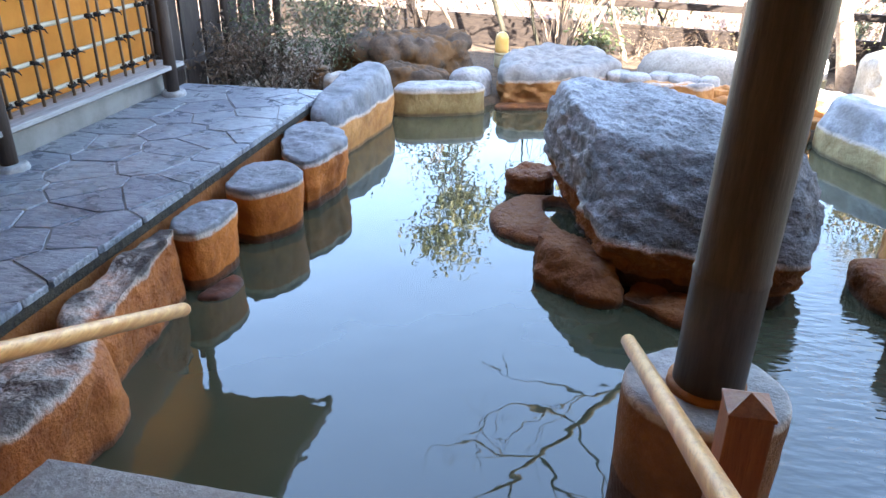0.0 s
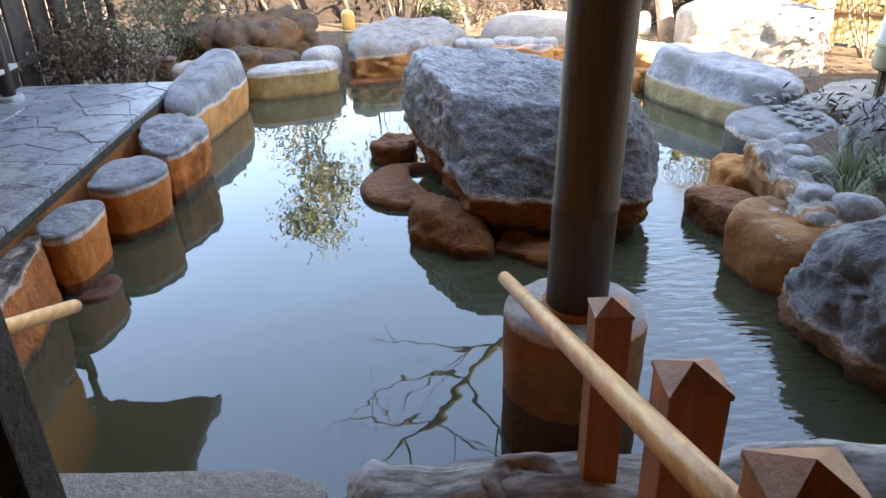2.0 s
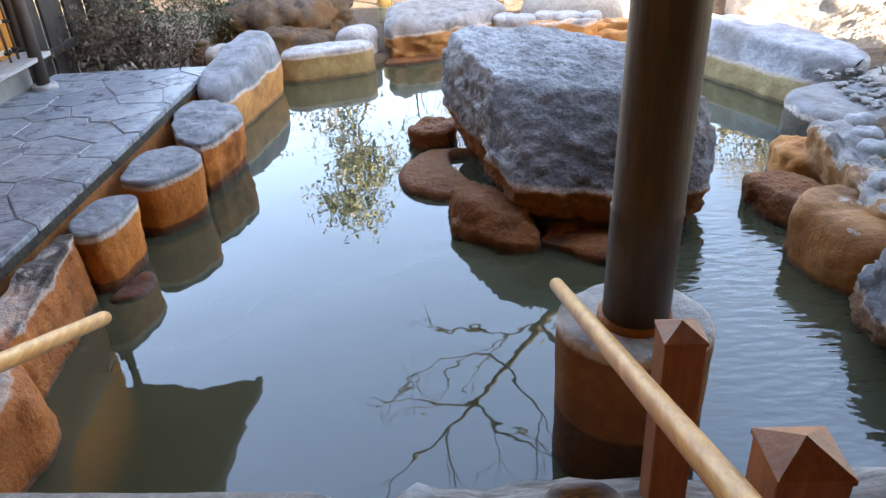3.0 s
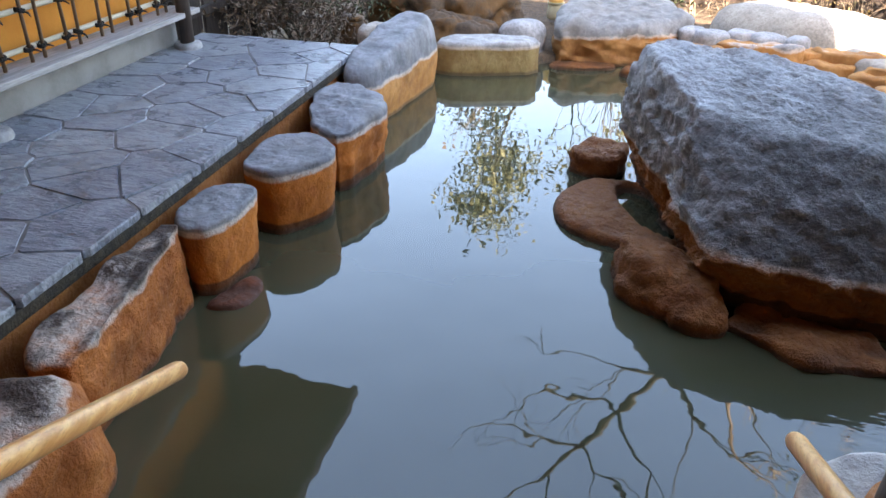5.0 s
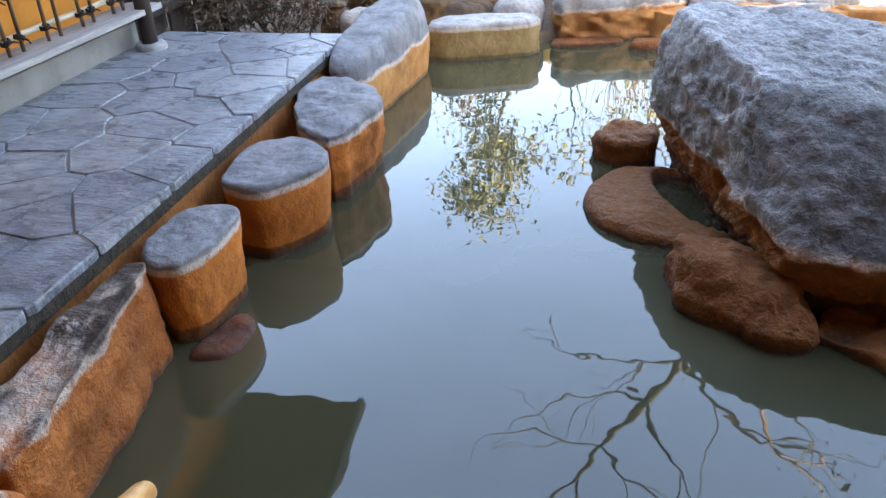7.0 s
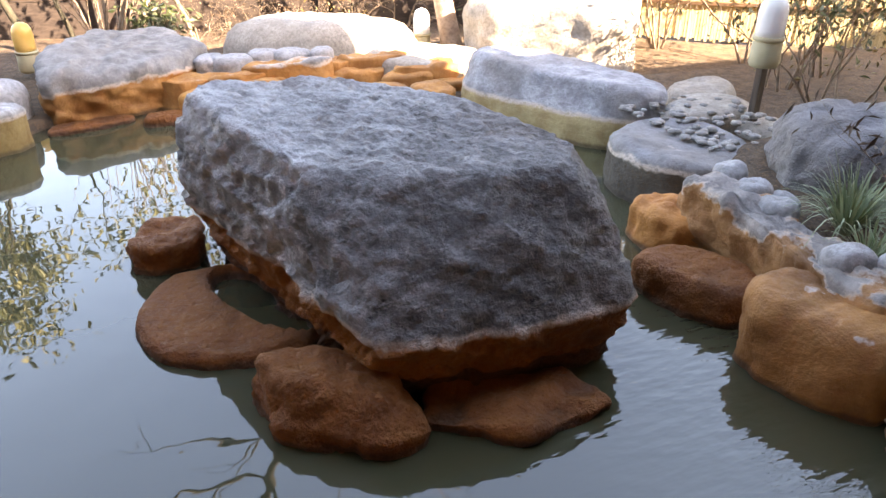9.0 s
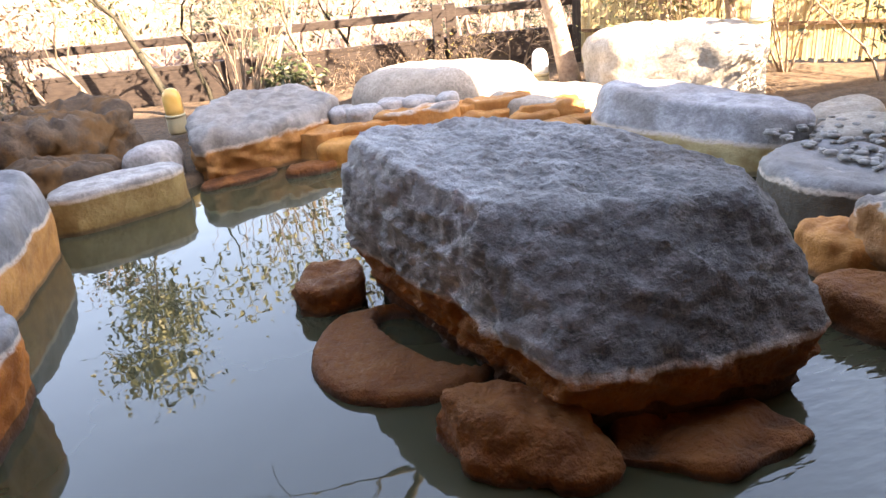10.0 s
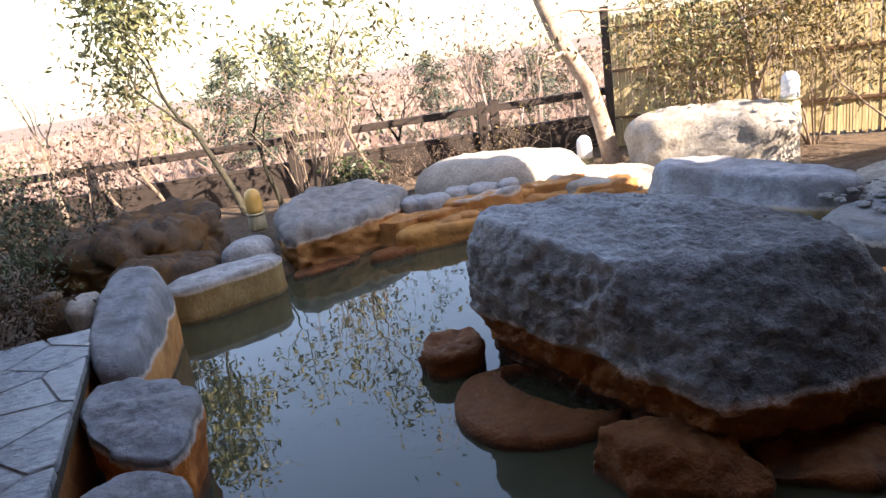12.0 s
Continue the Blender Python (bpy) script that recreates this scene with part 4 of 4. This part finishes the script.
garden_lamp(-0.25, 7.78, 0.14, 0.0, LAMP_AMBER, "domed garden lamp with an amber globe", 0.98)
garden_lamp(2.62, 7.6, 0.06, 0.0, LAMP_WHITE, "domed garden lamp with a white globe in the sun")
garden_lamp(3.74, 6.39, 0.05, 0.42, LAMP_WHITE, "white domed garden lamp on a dark wooden stake", 1.0, True)
garden_lamp(3.35, 4.75, 0.10, 0.42, LAMP_WHITE, "white domed garden lamp on a dull stake among shrubs", 1.05, True)

# ---- rail fence and reed screen ----
P0, P1, P2 = Vector((-3.4, 9.85)), Vector((2.11, 8.66)), Vector((5.2, 7.95))


def rail_fence(a, b, count, label):
    d = b - a
    ang = math.degrees(math.atan2(d.y, d.x))
    f = empty("rail_fence", label, "fence", "rail fences", at=(a.x, a.y, 0.0))
    f.matrix_world = pose(a.x, a.y, 0, 0, 0, ang)
    L = d.length
    part("top_rail", box(-0.1, L + 0.05, -0.03, 0.03, 0.585, 0.655, bevel=0.006), RAIL_FENCE, f)
    part("low_board", box(-0.1, L + 0.05, 0.031, 0.06, -0.1, 0.36, bevel=0.004), RAIL_FENCE, f)
    part("cap_rail", box(-0.1, L + 0.05, 0.0305, 0.085, 0.362, 0.40, bevel=0.005), RAIL_FENCE, f)
    for k in range(count):
        x = L * k / (count - 1)
        part("post", box(x - 0.045, x + 0.045, -0.032, 0.030, -0.2, 0.70, bevel=0.006), RAIL_FENCE, f)
    return f


rail_fence(P0, P1, 4, "low dark wooden rail fence along the garden edge")
rail_fence(P1 + Vector((0.12, -0.03)), P2, 3, "low dark wooden rail fence behind the sunny boulder")
scr = empty("reed_screen", "golden reed screen on dark wooden posts", "screen", at=(3.35, 8.25, 0.0))
scr.matrix_world = pose(3.35, 8.25, 0, 0, 0, -38)
reed = mesh_of("reed_panel", box(0, 0.022, -0.012, 0.012, 0.05, 1.32), REED)
srnd = random.Random(8)
for k in range(190):
    o = new("reed", reed)
    o.parent = scr
    o.matrix_basis = pose(0.025 * k, srnd.uniform(-0.005, 0.005), srnd.uniform(-0.015, 0.03), 0, srnd.uniform(-0.3, 0.3), 0)
for z in (0.35, 0.8, 1.2):
    part("batten", box(0, 4.8, -0.035, -0.0125, z, z + 0.03, bevel=0.004), DARK_BAMBOO, scr)
for x in (-0.05, 1.15, 2.35, 3.55, 4.8):
    part("post", box(x - 0.04, x + 0.04, 0.02, 0.09, -0.2, 1.42, bevel=0.005), DARK_WOOD, scr)


# ---- plants ----
def grow(bm, p, d, r, length, depth, rnd, tips, spread=0.7, up=0.15, n=6, kids=(2, 3), shrink=0.72, wander=0.2):
    pts, rad, k = [p.copy()], [r], 4
    for i in range(k):
        d = (d + Vector((rnd.uniform(-1, 1), rnd.uniform(-1, 1), rnd.uniform(-1, 1) + up)) * wander).normalized()
        p = p + d * length / k
        pts.append(p.copy())
        rad.append(r * (1 - 0.42 * (i + 1) / k))
    add_tube(bm, pts, rad, max(4, n), False)
    if depth == 0:
        tips.append((p.copy(), d.copy()))
        return
    for c in range(rnd.randint(*kids)):
        q = pts[rnd.randint(2, k)] if c else p
        side = Vector((rnd.uniform(-1, 1), rnd.uniform(-1, 1), rnd.uniform(-0.6, 1))).normalized()
        grow(bm, q, (d + side * spread).normalized(), rad[-1] * (0.9 if c == 0 else 0.7), length * shrink * rnd.uniform(0.75, 1.15), depth - 1, rnd, tips, spread, up, n - 1, kids, shrink, wander)


def leaves(tips, count, size, rnd, reach=0.12, droop=0.3, slim=0.4):
    vs, fs = [], []
    for p, d in tips:
        for _ in range(count):
            q = p + Vector((rnd.gauss(0, 1), rnd.gauss(0, 1), rnd.gauss(0, 0.8))) * reach
            a = Vector((rnd.uniform(-1, 1), rnd.uniform(-1, 1), rnd.uniform(-1, 0.7) - droop)).normalized()
            b = a.cross(Vector((rnd.uniform(-1, 1), rnd.uniform(-1, 1), rnd.uniform(-1, 1)))).normalized()
            s = size * rnd.uniform(0.6, 1.25)
            c = a.cross(b) * s * 0.12
            i = len(vs)
            vs += [q, q + a * s * 0.5 + b * s * slim * 0.5 + c, q + a * s, q + a * s * 0.5 - b * s * slim * 0.5 + c]
            fs += [(i, i + 1, i + 2), (i, i + 2, i + 3)]
    bm = bmesh.new()
    bv = [bm.verts.new(v) for v in vs]
    for f in fs:
        bm.faces.new([bv[k] for k in f])
    return bm


def plant(name, at, stems, label, category, group="", seed=1, bark=BARK, leaf_mat=None, count=10, size=0.06, reach=0.12, r=0.03, length=0.6, depth=3, spread=0.7, up=0.15, lean=(0, 0), kids=(2, 3), fan=0.25, wander=0.2, slim=0.4, shrink=0.72):
    rnd = random.Random(seed)
    g = empty(name, label, category, group, at=at)
    bm, tips = bmesh.new(), []
    for _ in range(stems):
        a = rnd.uniform(0, 6.28)
        d = Vector((lean[0] + fan * math.cos(a), lean[1] + fan * math.sin(a), 1)).normalized()
        o = Vector((0.04 * math.cos(a), 0.04 * math.sin(a), -0.05)) * (stems > 1)
        grow(bm, o, d, r * rnd.uniform(0.7, 1.0) if stems > 1 else r, length * rnd.uniform(0.8, 1.15), depth, rnd, tips, spread, up, 8 if r > 0.02 else 5, kids, shrink, wander)
    part("trunk" if stems == 1 else "branchwork", bm, bark, g, smooth=True)
    if leaf_mat:
        part("crown" if stems == 1 else "foliage", leaves(tips, count, size, rnd, reach, slim=slim), leaf_mat, g)
    return g


plant("evergreen_tree", (-0.28, 8.6, 0.05), 1, "slender evergreen tree with drooping broad leaves in the sun", "tree", seed=3, bark=DARK_SHADED_BARK, leaf_mat=LEAF_LIT, count=74, size=0.082, reach=0.15, r=0.036, length=0.92, depth=4, spread=1.0, lean=(-0.20, 0.1), up=0.12, wander=0.22)
plant("evergreen_tree", (0.42, 8.35, 0.05), 1, "light evergreen tree with sparse leaves", "tree", seed=14, leaf_mat=LEAF_LIT, count=24, size=0.08, reach=0.18, r=0.03, length=0.8, depth=4, spread=1.0, lean=(0.34, 0.05), up=0.05)
plant("bare_shrub", (0.25, 8.1, 0.05), 16, "leafless shrub of many pale straight stems", "shrub", seed=6, bark=TWIG, r=0.012, length=0.55, depth=2, spread=0.35, fan=0.38, wander=0.09, kids=(2, 2))
plant("bare_tree", (-1.75, 8.9, 0.05), 1, "small bare tree with forked grey branches", "tree", seed=8, bark=TWIG, r=0.035, length=0.55, depth=4, spread=0.6, up=0.3)
plant("bare_tree", (-1.3, 9.3, 0.05), 1, "thin bare tree with upright twigs", "tree", seed=9, bark=TWIG, r=0.025, length=0.5, depth=4, spread=0.55, up=0.35)
for i, (x, y, h, ln) in enumerate(((-2.3, 9.2, 0.62, -0.1), (-0.9, 9.0, 0.7, -0.2), (0.05, 8.7, 0.75, 0.15), (0.95, 8.6, 0.7, 0.1), (1.45, 8.9, 0.65, -0.1), (-1.45, 8.6, 0.5, 0.1))):
    plant("bare_tree", (x, y, 0.05), 1, "slim bare garden tree with many fine twigs", "tree", "bare trees along the fence", seed=310 + i, bark=TWIG if i % 2 else DARK_SHADED_BARK, r=0.024, length=h, depth=5, spread=0.75, up=0.15, lean=(ln, 0), kids=(2, 3), leaf_mat=LEAF_LIT if i in (2, 3) else LEAF_BROWN, count=2 if i in (2, 3) else 1, size=0.06, reach=0.06, shrink=0.68)
for i, (x, y, s) in enumerate(((1.35, 8.45, 0.4), (1.85, 8.4, 0.42), (2.3, 8.3, 0.45), (2.75, 8.4, 0.5), (1.0, 8.5, 0.35))):
    plant("twiggy_bush", (x, y, 0.05), 5, "tangled leafless bush with pale crooked twigs", "shrub", "bare bushes along the fence", seed=30 + i, bark=TWIG, r=0.011, length=s * 0.55, depth=4, spread=1.0, fan=0.6, wander=0.42, up=0.0, leaf_mat=LEAF_GOLD if i == 2 else LEAF_BROWN, count=1, size=0.035)
plant("leafy_bush", (0.78, 8.2, 0.05), 6, "dark green leafy bush by the bare shrub", "shrub", seed=40, leaf_mat=LEAF_DARK, count=9, size=0.07, reach=0.07, r=0.012, length=0.24, depth=2, fan=0.6)
# shaded shrubs: their shade is put into dark bark and leaf colours
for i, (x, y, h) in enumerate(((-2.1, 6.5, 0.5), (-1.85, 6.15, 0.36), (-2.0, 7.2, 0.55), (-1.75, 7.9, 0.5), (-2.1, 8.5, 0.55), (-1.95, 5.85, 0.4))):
    plant("dry_shrub", (x, y, 0.05), 7, "dense shaded shrub with fine brown twigs", "shrub", "shaded shrubs by the board fence", seed=60 + i, bark=DARK_SHADED_BARK, leaf_mat=LEAF_BROWN if i % 2 else LEAF_DARK, count=12, size=0.045, reach=0.09, r=0.009, length=h * 0.75, depth=3, spread=0.85, fan=0.6, kids=(2, 3))

# the leaning smooth-barked tree
lt = empty("leaning_tree", "leaning smooth pale-barked tree with crooked limbs", "tree", at=(2.83, 7.5, 0.1))
bm, tips, trn = bmesh.new(), [], random.Random(17)
add_tube(bm, [(0.03, 0, -0.1), (0.0, 0, 0.05), (-0.06, 0.02, 0.35), (-0.16, 0.05, 0.75), (-0.38, 0.10, 1.15), (-0.5, 0.14, 1.5), (-0.55, 0.2, 1.9)], [0.105, 0.085, 0.075, 0.072, 0.066, 0.06, 0.05], 14)
for p, d, r, ln in (((-0.5, 0.14, 1.5), (-1, 0.1, 0.25), 0.032, 0.7), ((-0.3, 0.08, 1.0), (-0.9, -0.2, 0.2), 0.026, 0.25), ((-0.52, 0.16, 1.6), (0.8, 0.1, 0.6), 0.035, 0.6), ((-0.55, 0.2, 1.9), (-0.2, 0.1, 1), 0.045, 0.7), ((-0.42, 0.12, 1.3), (0.7, 0.1, 0.25), 0.022, 0.45), ((-0.55, 0.2, 1.88), (-1.1, -0.75, 1.1), 0.05, 1.3), ((-0.5, 0.14, 1.5), (-0.3, -1.0, 0.9), 0.04, 1.1)):
    grow(bm, Vector(p), Vector(d).normalized(), r, ln, 3, trn, tips, 0.7, 0.1, 7, (2, 3), 0.7, 0.28)
part("trunk", bm, PALE_BARK, lt, smooth=True)
bm = bmesh.new()
limb = [Vector(q) for q in ((-0.55, 0.2, 1.88), (-0.95, 0.15, 2.6), (-1.6, 0.05, 3.25), (-2.0, -0.45, 3.42), (-2.35, -1.0, 3.48), (-2.6, -1.45, 3.4), (-2.85, -1.9, 3.3))]
add_tube(bm, limb, [0.055, 0.05, 0.042, 0.034, 0.026, 0.018, 0.010], 10, False)
for q, d, r, ln in ((2, (-1, 0.2, 0.2), 0.022, 0.8), (3, (-0.9, 0.3, -0.1), 0.02, 0.75), (3, (0.4, -1, 0.1), 0.02, 0.8), (4, (-1, 0.1, 0.0), 0.016, 0.7), (4, (0.6, -0.9, -0.1), 0.016, 0.8), (5, (0.3, -1, 0.1), 0.012, 0.6), (6, (-0.5, -0.6, 0), 0.010, 0.5), (2, (0.3, -1, 0.2), 0.026, 1.0)):
    grow(bm, limb[q], Vector(d).normalized(), r, ln, 3, trn, [], 0.75, 0.0, 6, (2, 3), 0.68, 0.32)
# limb's shade put into its colour: dark bark on a pale-barked tree
part("limb", bm, DARK_SHADED_BARK, lt, "long overhanging limb in dark shaded bark", True)
part("crown", leaves(tips, 3, 0.06, trn, 0.1), LEAF_LIT, lt)

# golden shrubs in front of the screen
for i, (x, y, h) in enumerate(((3.9, 7.3, 1.2), (4.45, 6.9, 1.3), (4.75, 6.2, 1.2), (4.6, 5.4, 1.3), (4.1, 5.3, 0.95), (4.5, 4.7, 1.2), (3.95, 4.75, 0.9), (3.55, 7.6, 1.1), (4.3, 4.0, 1.0), (3.9, 3.4, 0.9))):
    plant("golden_shrub", (x, y, 0.08), 5, "tall thin shrub with sparse golden-green leaves", "shrub", "sunlit shrubs by the screen", seed=80 + i, bark=TWIG, leaf_mat=LEAF_GOLD if i % 3 else LEAF_LIT, count=8 if i in (4, 5, 6, 8) else 22, size=0.05, reach=0.16, r=0.014, length=h * 0.5, depth=3, spread=0.55, fan=0.35)
for i, (x, y, ln) in enumerate(((3.85, 7.45, -0.14), (4.2, 7.15, 0.03))):
    plant("garden_tree", (x, y, 0.06), 1, "slender pale-barked tree with golden-green leaves before the screen", "tree", "trees before the reed screen", seed=130 + i, bark=PALE_BARK, leaf_mat=LEAF_LIT if i else LEAF_GOLD, count=26, size=0.075, reach=0.17, r=0.055, length=0.85, depth=4, spread=0.8, lean=(ln, 0), up=0.2)
for i, (x, y) in enumerate(((2.75, 3.25), (2.65, 3.0), (2.9, 3.1))):
    plant("bamboo_grass", (x, y, 0.2), 9, "arching thin brown stems with narrow leaves", "shrub", "stems in the planting bed", seed=95 + i, bark=TWIG, leaf_mat=LEAF_BROWN, count=3, size=0.06, reach=0.05, r=0.005, length=0.32, depth=2, spread=0.35, fan=0.35, wander=0.1, slim=0.2)


def grass_clump(x, y, z, count, size, seed, label):
    rnd = random.Random(seed)
    g = empty("grass_clump", label, "grass", "grass clumps in the planting bed", at=(x, y, z))
    bm = bmesh.new()
    for _ in range(count):
        a, ln, wd = rnd.uniform(0, 6.28), size * rnd.uniform(0.7, 1.2), rnd.uniform(0.003, 0.006)
        out = rnd.uniform(0.35, 1.0)
        d, s = Vector((math.cos(a), math.sin(a), 0)), Vector((-math.sin(a), math.cos(a), 0))
        prev = None
        for k in range(6):
            f = k / 5
            c = d * (0.02 + ln * out * f) + Vector((0, 0, ln * (1.3 * f - 1.15 * f * f * out)))
            wk = wd * (1 - 0.85 * f)
            row = (bm.verts.new(c - s * wk), bm.verts.new(c + s * wk))
            if prev:
                bm.faces.new((prev[0], prev[1], row[1], row[0]))
            prev = row
    part("tuft", bm, GRASS, g, "arching pale-edged blades")


grass_clump(2.58, 3.52, 0.24, 190, 0.27, 1, "clump of arching pale green grass")
grass_clump(2.45, 3.32, 0.24, 90, 0.18, 2, "small clump of arching pale grass")
grass_clump(2.75, 3.6, 0.24, 80, 0.2, 3, "clump of arching green grass under the boulder")

# ---- far woods and pines beyond the fence ----
frnd = random.Random(77)
bm, tips = bmesh.new(), []
for _ in range(190):
    y = 12.5 + 46 * frnd.random() ** 1.5
    x = frnd.uniform(-0.55, 0.62) * y
    z = ground_height(x, y)
    grow(bm, Vector((x, y, z)), Vector((frnd.uniform(-0.15, 0.15), 0, 1)).normalized(), 0.05, frnd.uniform(0.8, 1.3) * (0.55 + 0.02 * y), 3, frnd, tips, 0.65, 0.2, 5, (2, 3), 0.72, 0.2)
thing("bare_woods", bm, FAR_WOOD, "pinkish bare winter woods on the slope", "woods", kind="stuff")
thing("scrub_leaves", leaves(tips, 5, 0.09, frnd, 0.4), LEAF_BROWN, "pale dry foliage of the woods on the slope", "woods", kind="stuff")
bm, tips = bmesh.new(), []
vs = []
fv, ff = [], []
for _ in range(9000):
    y = 28 + 170 * frnd.random() ** 1.6
    x = frnd.uniform(-0.75, 0.8) * y
    z = ground_height(x, y)
    h, wd = frnd.uniform(0.8, 1.9), frnd.uniform(0.35, 0.8)
    for k in range(6):
        a = Vector((x + frnd.uniform(-wd, wd), y + frnd.uniform(-wd, wd), z + frnd.uniform(0.1, h)))
        b = Vector((frnd.uniform(-0.2, 0.2), frnd.uniform(-0.2, 0.2), frnd.uniform(0.3, 0.7)))
        c = Vector((frnd.uniform(0.12, 0.3), frnd.uniform(-0.1, 0.1), frnd.uniform(-0.1, 0.1)))
        n0 = len(fv)
        fv += [a, a + c + b * 0.4, a + b, a - c + b * 0.5]
        ff.append((n0, n0 + 1, n0 + 2, n0 + 3))
fm = bpy.data.meshes.new("far_woods")
fm.from_pydata(fv, [], ff)
fm.materials.append(FAR_WOOD)
tagged(new("far_woods", fm), "hazy brown wooded hillside", "woods", kind="stuff")


def pine(x, y, h, seed):
    rnd = random.Random(seed)
    z = ground_height(x, y)
    g = empty("pine_tree", "tall dark green pine beyond the garden", "tree", "pines beyond the garden", at=(x, y, z))
    bm = bmesh.new()
    add_tube(bm, [(0, 0, 0), (0.1, 0, h * 0.5), (0, 0, h)], [h * 0.022, h * 0.016, h * 0.004], 7)
    tips = []
    for k in range(26):
        f = 0.35 + 0.63 * k / 25
        a = rnd.uniform(0, 6.28)
        ln = h * 0.40 * (1.10 - f) * rnd.uniform(0.7, 1.2) + 0.1
        e = Vector((math.cos(a) * ln, math.sin(a) * ln, h * f + ln * 0.12))
        add_tube(bm, [Vector((0, 0, h * f)), e], [h * 0.006, h * 0.002], 5)
        for q in (0.45, 0.7, 1.0):
            tips.append((Vector((0, 0, h * f)).lerp(e, q), Vector((0, 0, 1))))
    part("trunk", bm, BARK, g)
    part("crown", leaves(tips, 22, h * 0.05, rnd, h * 0.03, 0.0, 0.22), PINE, g)


for i, (x, y, h) in enumerate(((9.4, 26.8, 5.3), (11.4, 26.8, 5.0), (3.2, 31.8, 6.9), (1.0, 31.8, 6.5), (13.6, 28, 4.8), (9.6, 33, 5.2))):
    pine(x, y, h, 200 + i)

# ---- flagstone path ----
path = empty("path", "irregular blue-grey slate flagstone path", "path", kind="structure", at=(-1.78, 3.3, 0.38))
part("path_bed", box(-2.31 + 1.78, -1.225 + 1.78, -3.0, 2.10, -0.98, -0.022), STAINED_EDGE, path, "stained mortar bed and edge")
part("mortar", box(-2.30 + 1.78, -1.232 + 1.78, -2.99, 2.095, -0.0215, -0.0065), MORTAR, path, "grey mortar in the joints")
part("edge_strip", box(-1.226 + 1.78, -1.208 + 1.78, -3.0, 2.10, -0.075, -0.031, bevel=0.004), DARK_STRIP, path, "dark strip under the edge")
qrnd = random.Random(31)
seeds = []
ys = np.arange(0.2, 5.7, 0.27)
for j, y in enumerate(ys):
    for i in range(4):
        seeds.append(Vector((-2.22 + 0.30 * (i + 0.5 * (j % 2)) + qrnd.uniform(-0.14, 0.14), y + qrnd.uniform(-0.13, 0.13))))


def clip(poly, p, nrm):
    out = []
    for a, b in zip(poly, poly[1:] + poly[:1]):
        da, db = (a - p).dot(nrm), (b - p).dot(nrm)
        if da <= 0:
            out.append(a)
        if (da < 0) != (db < 0) and abs(da - db) > 1e-9:
            out.append(a.lerp(b, da / (da - db)))
    return out


for s in seeds:
    poly = [Vector(q) for q in ((-2.305, 0.3), (-1.205, 0.3), (-1.205, 5.42), (-2.305, 5.42))]
    for o in seeds:
        if o is not s and (o - s).length < 1.4:
            d = (o - s).normalized()
            poly = clip(poly, (o + s) / 2 - d * 0.0035, d)
            if len(poly) < 3:
                break
    if len(poly) < 3:
        continue
    c = sum(poly, Vector((0, 0))) / len(poly)
    area = abs(sum(a.x * b.y - b.x * a.y for a, b in zip(poly, poly[1:] + poly[:1]))) / 2
    if area < 0.004:
        continue
    ring = [q for a, b in zip(poly, poly[1:] + poly[:1]) for q in (a.lerp(b, 0.06), a.lerp(b, 0.5) + (c - a.lerp(b, 0.5)) * qrnd.uniform(0, 0.035), a.lerp(b, 0.94))]
    bm = bmesh.new()
    dz = qrnd.uniform(-0.003, 0.003)
    lo = [bm.verts.new((q.x + 1.78, q.y - 3.3, -0.03)) for q in ring]
    mi = [bm.verts.new((q.x + 1.78, q.y - 3.3, -0.006 + dz)) for q in ring]
    hi = [bm.verts.new((q.x + (c.x - q.x) * 0.02 + 1.78, q.y + (c.y - q.y) * 0.02 - 3.3, dz)) for q in ring]
    for A, B in ((lo, mi), (mi, hi)):
        for k in range(len(ring)):
            bm.faces.new((A[k], A[(k + 1) % len(ring)], B[(k + 1) % len(ring)], B[k]))
    bm.faces.new(hi)
    bmesh.ops.recalc_face_normals(bm, faces=bm.faces)
    part("flagstone", bm, FLAGSTONE, path)
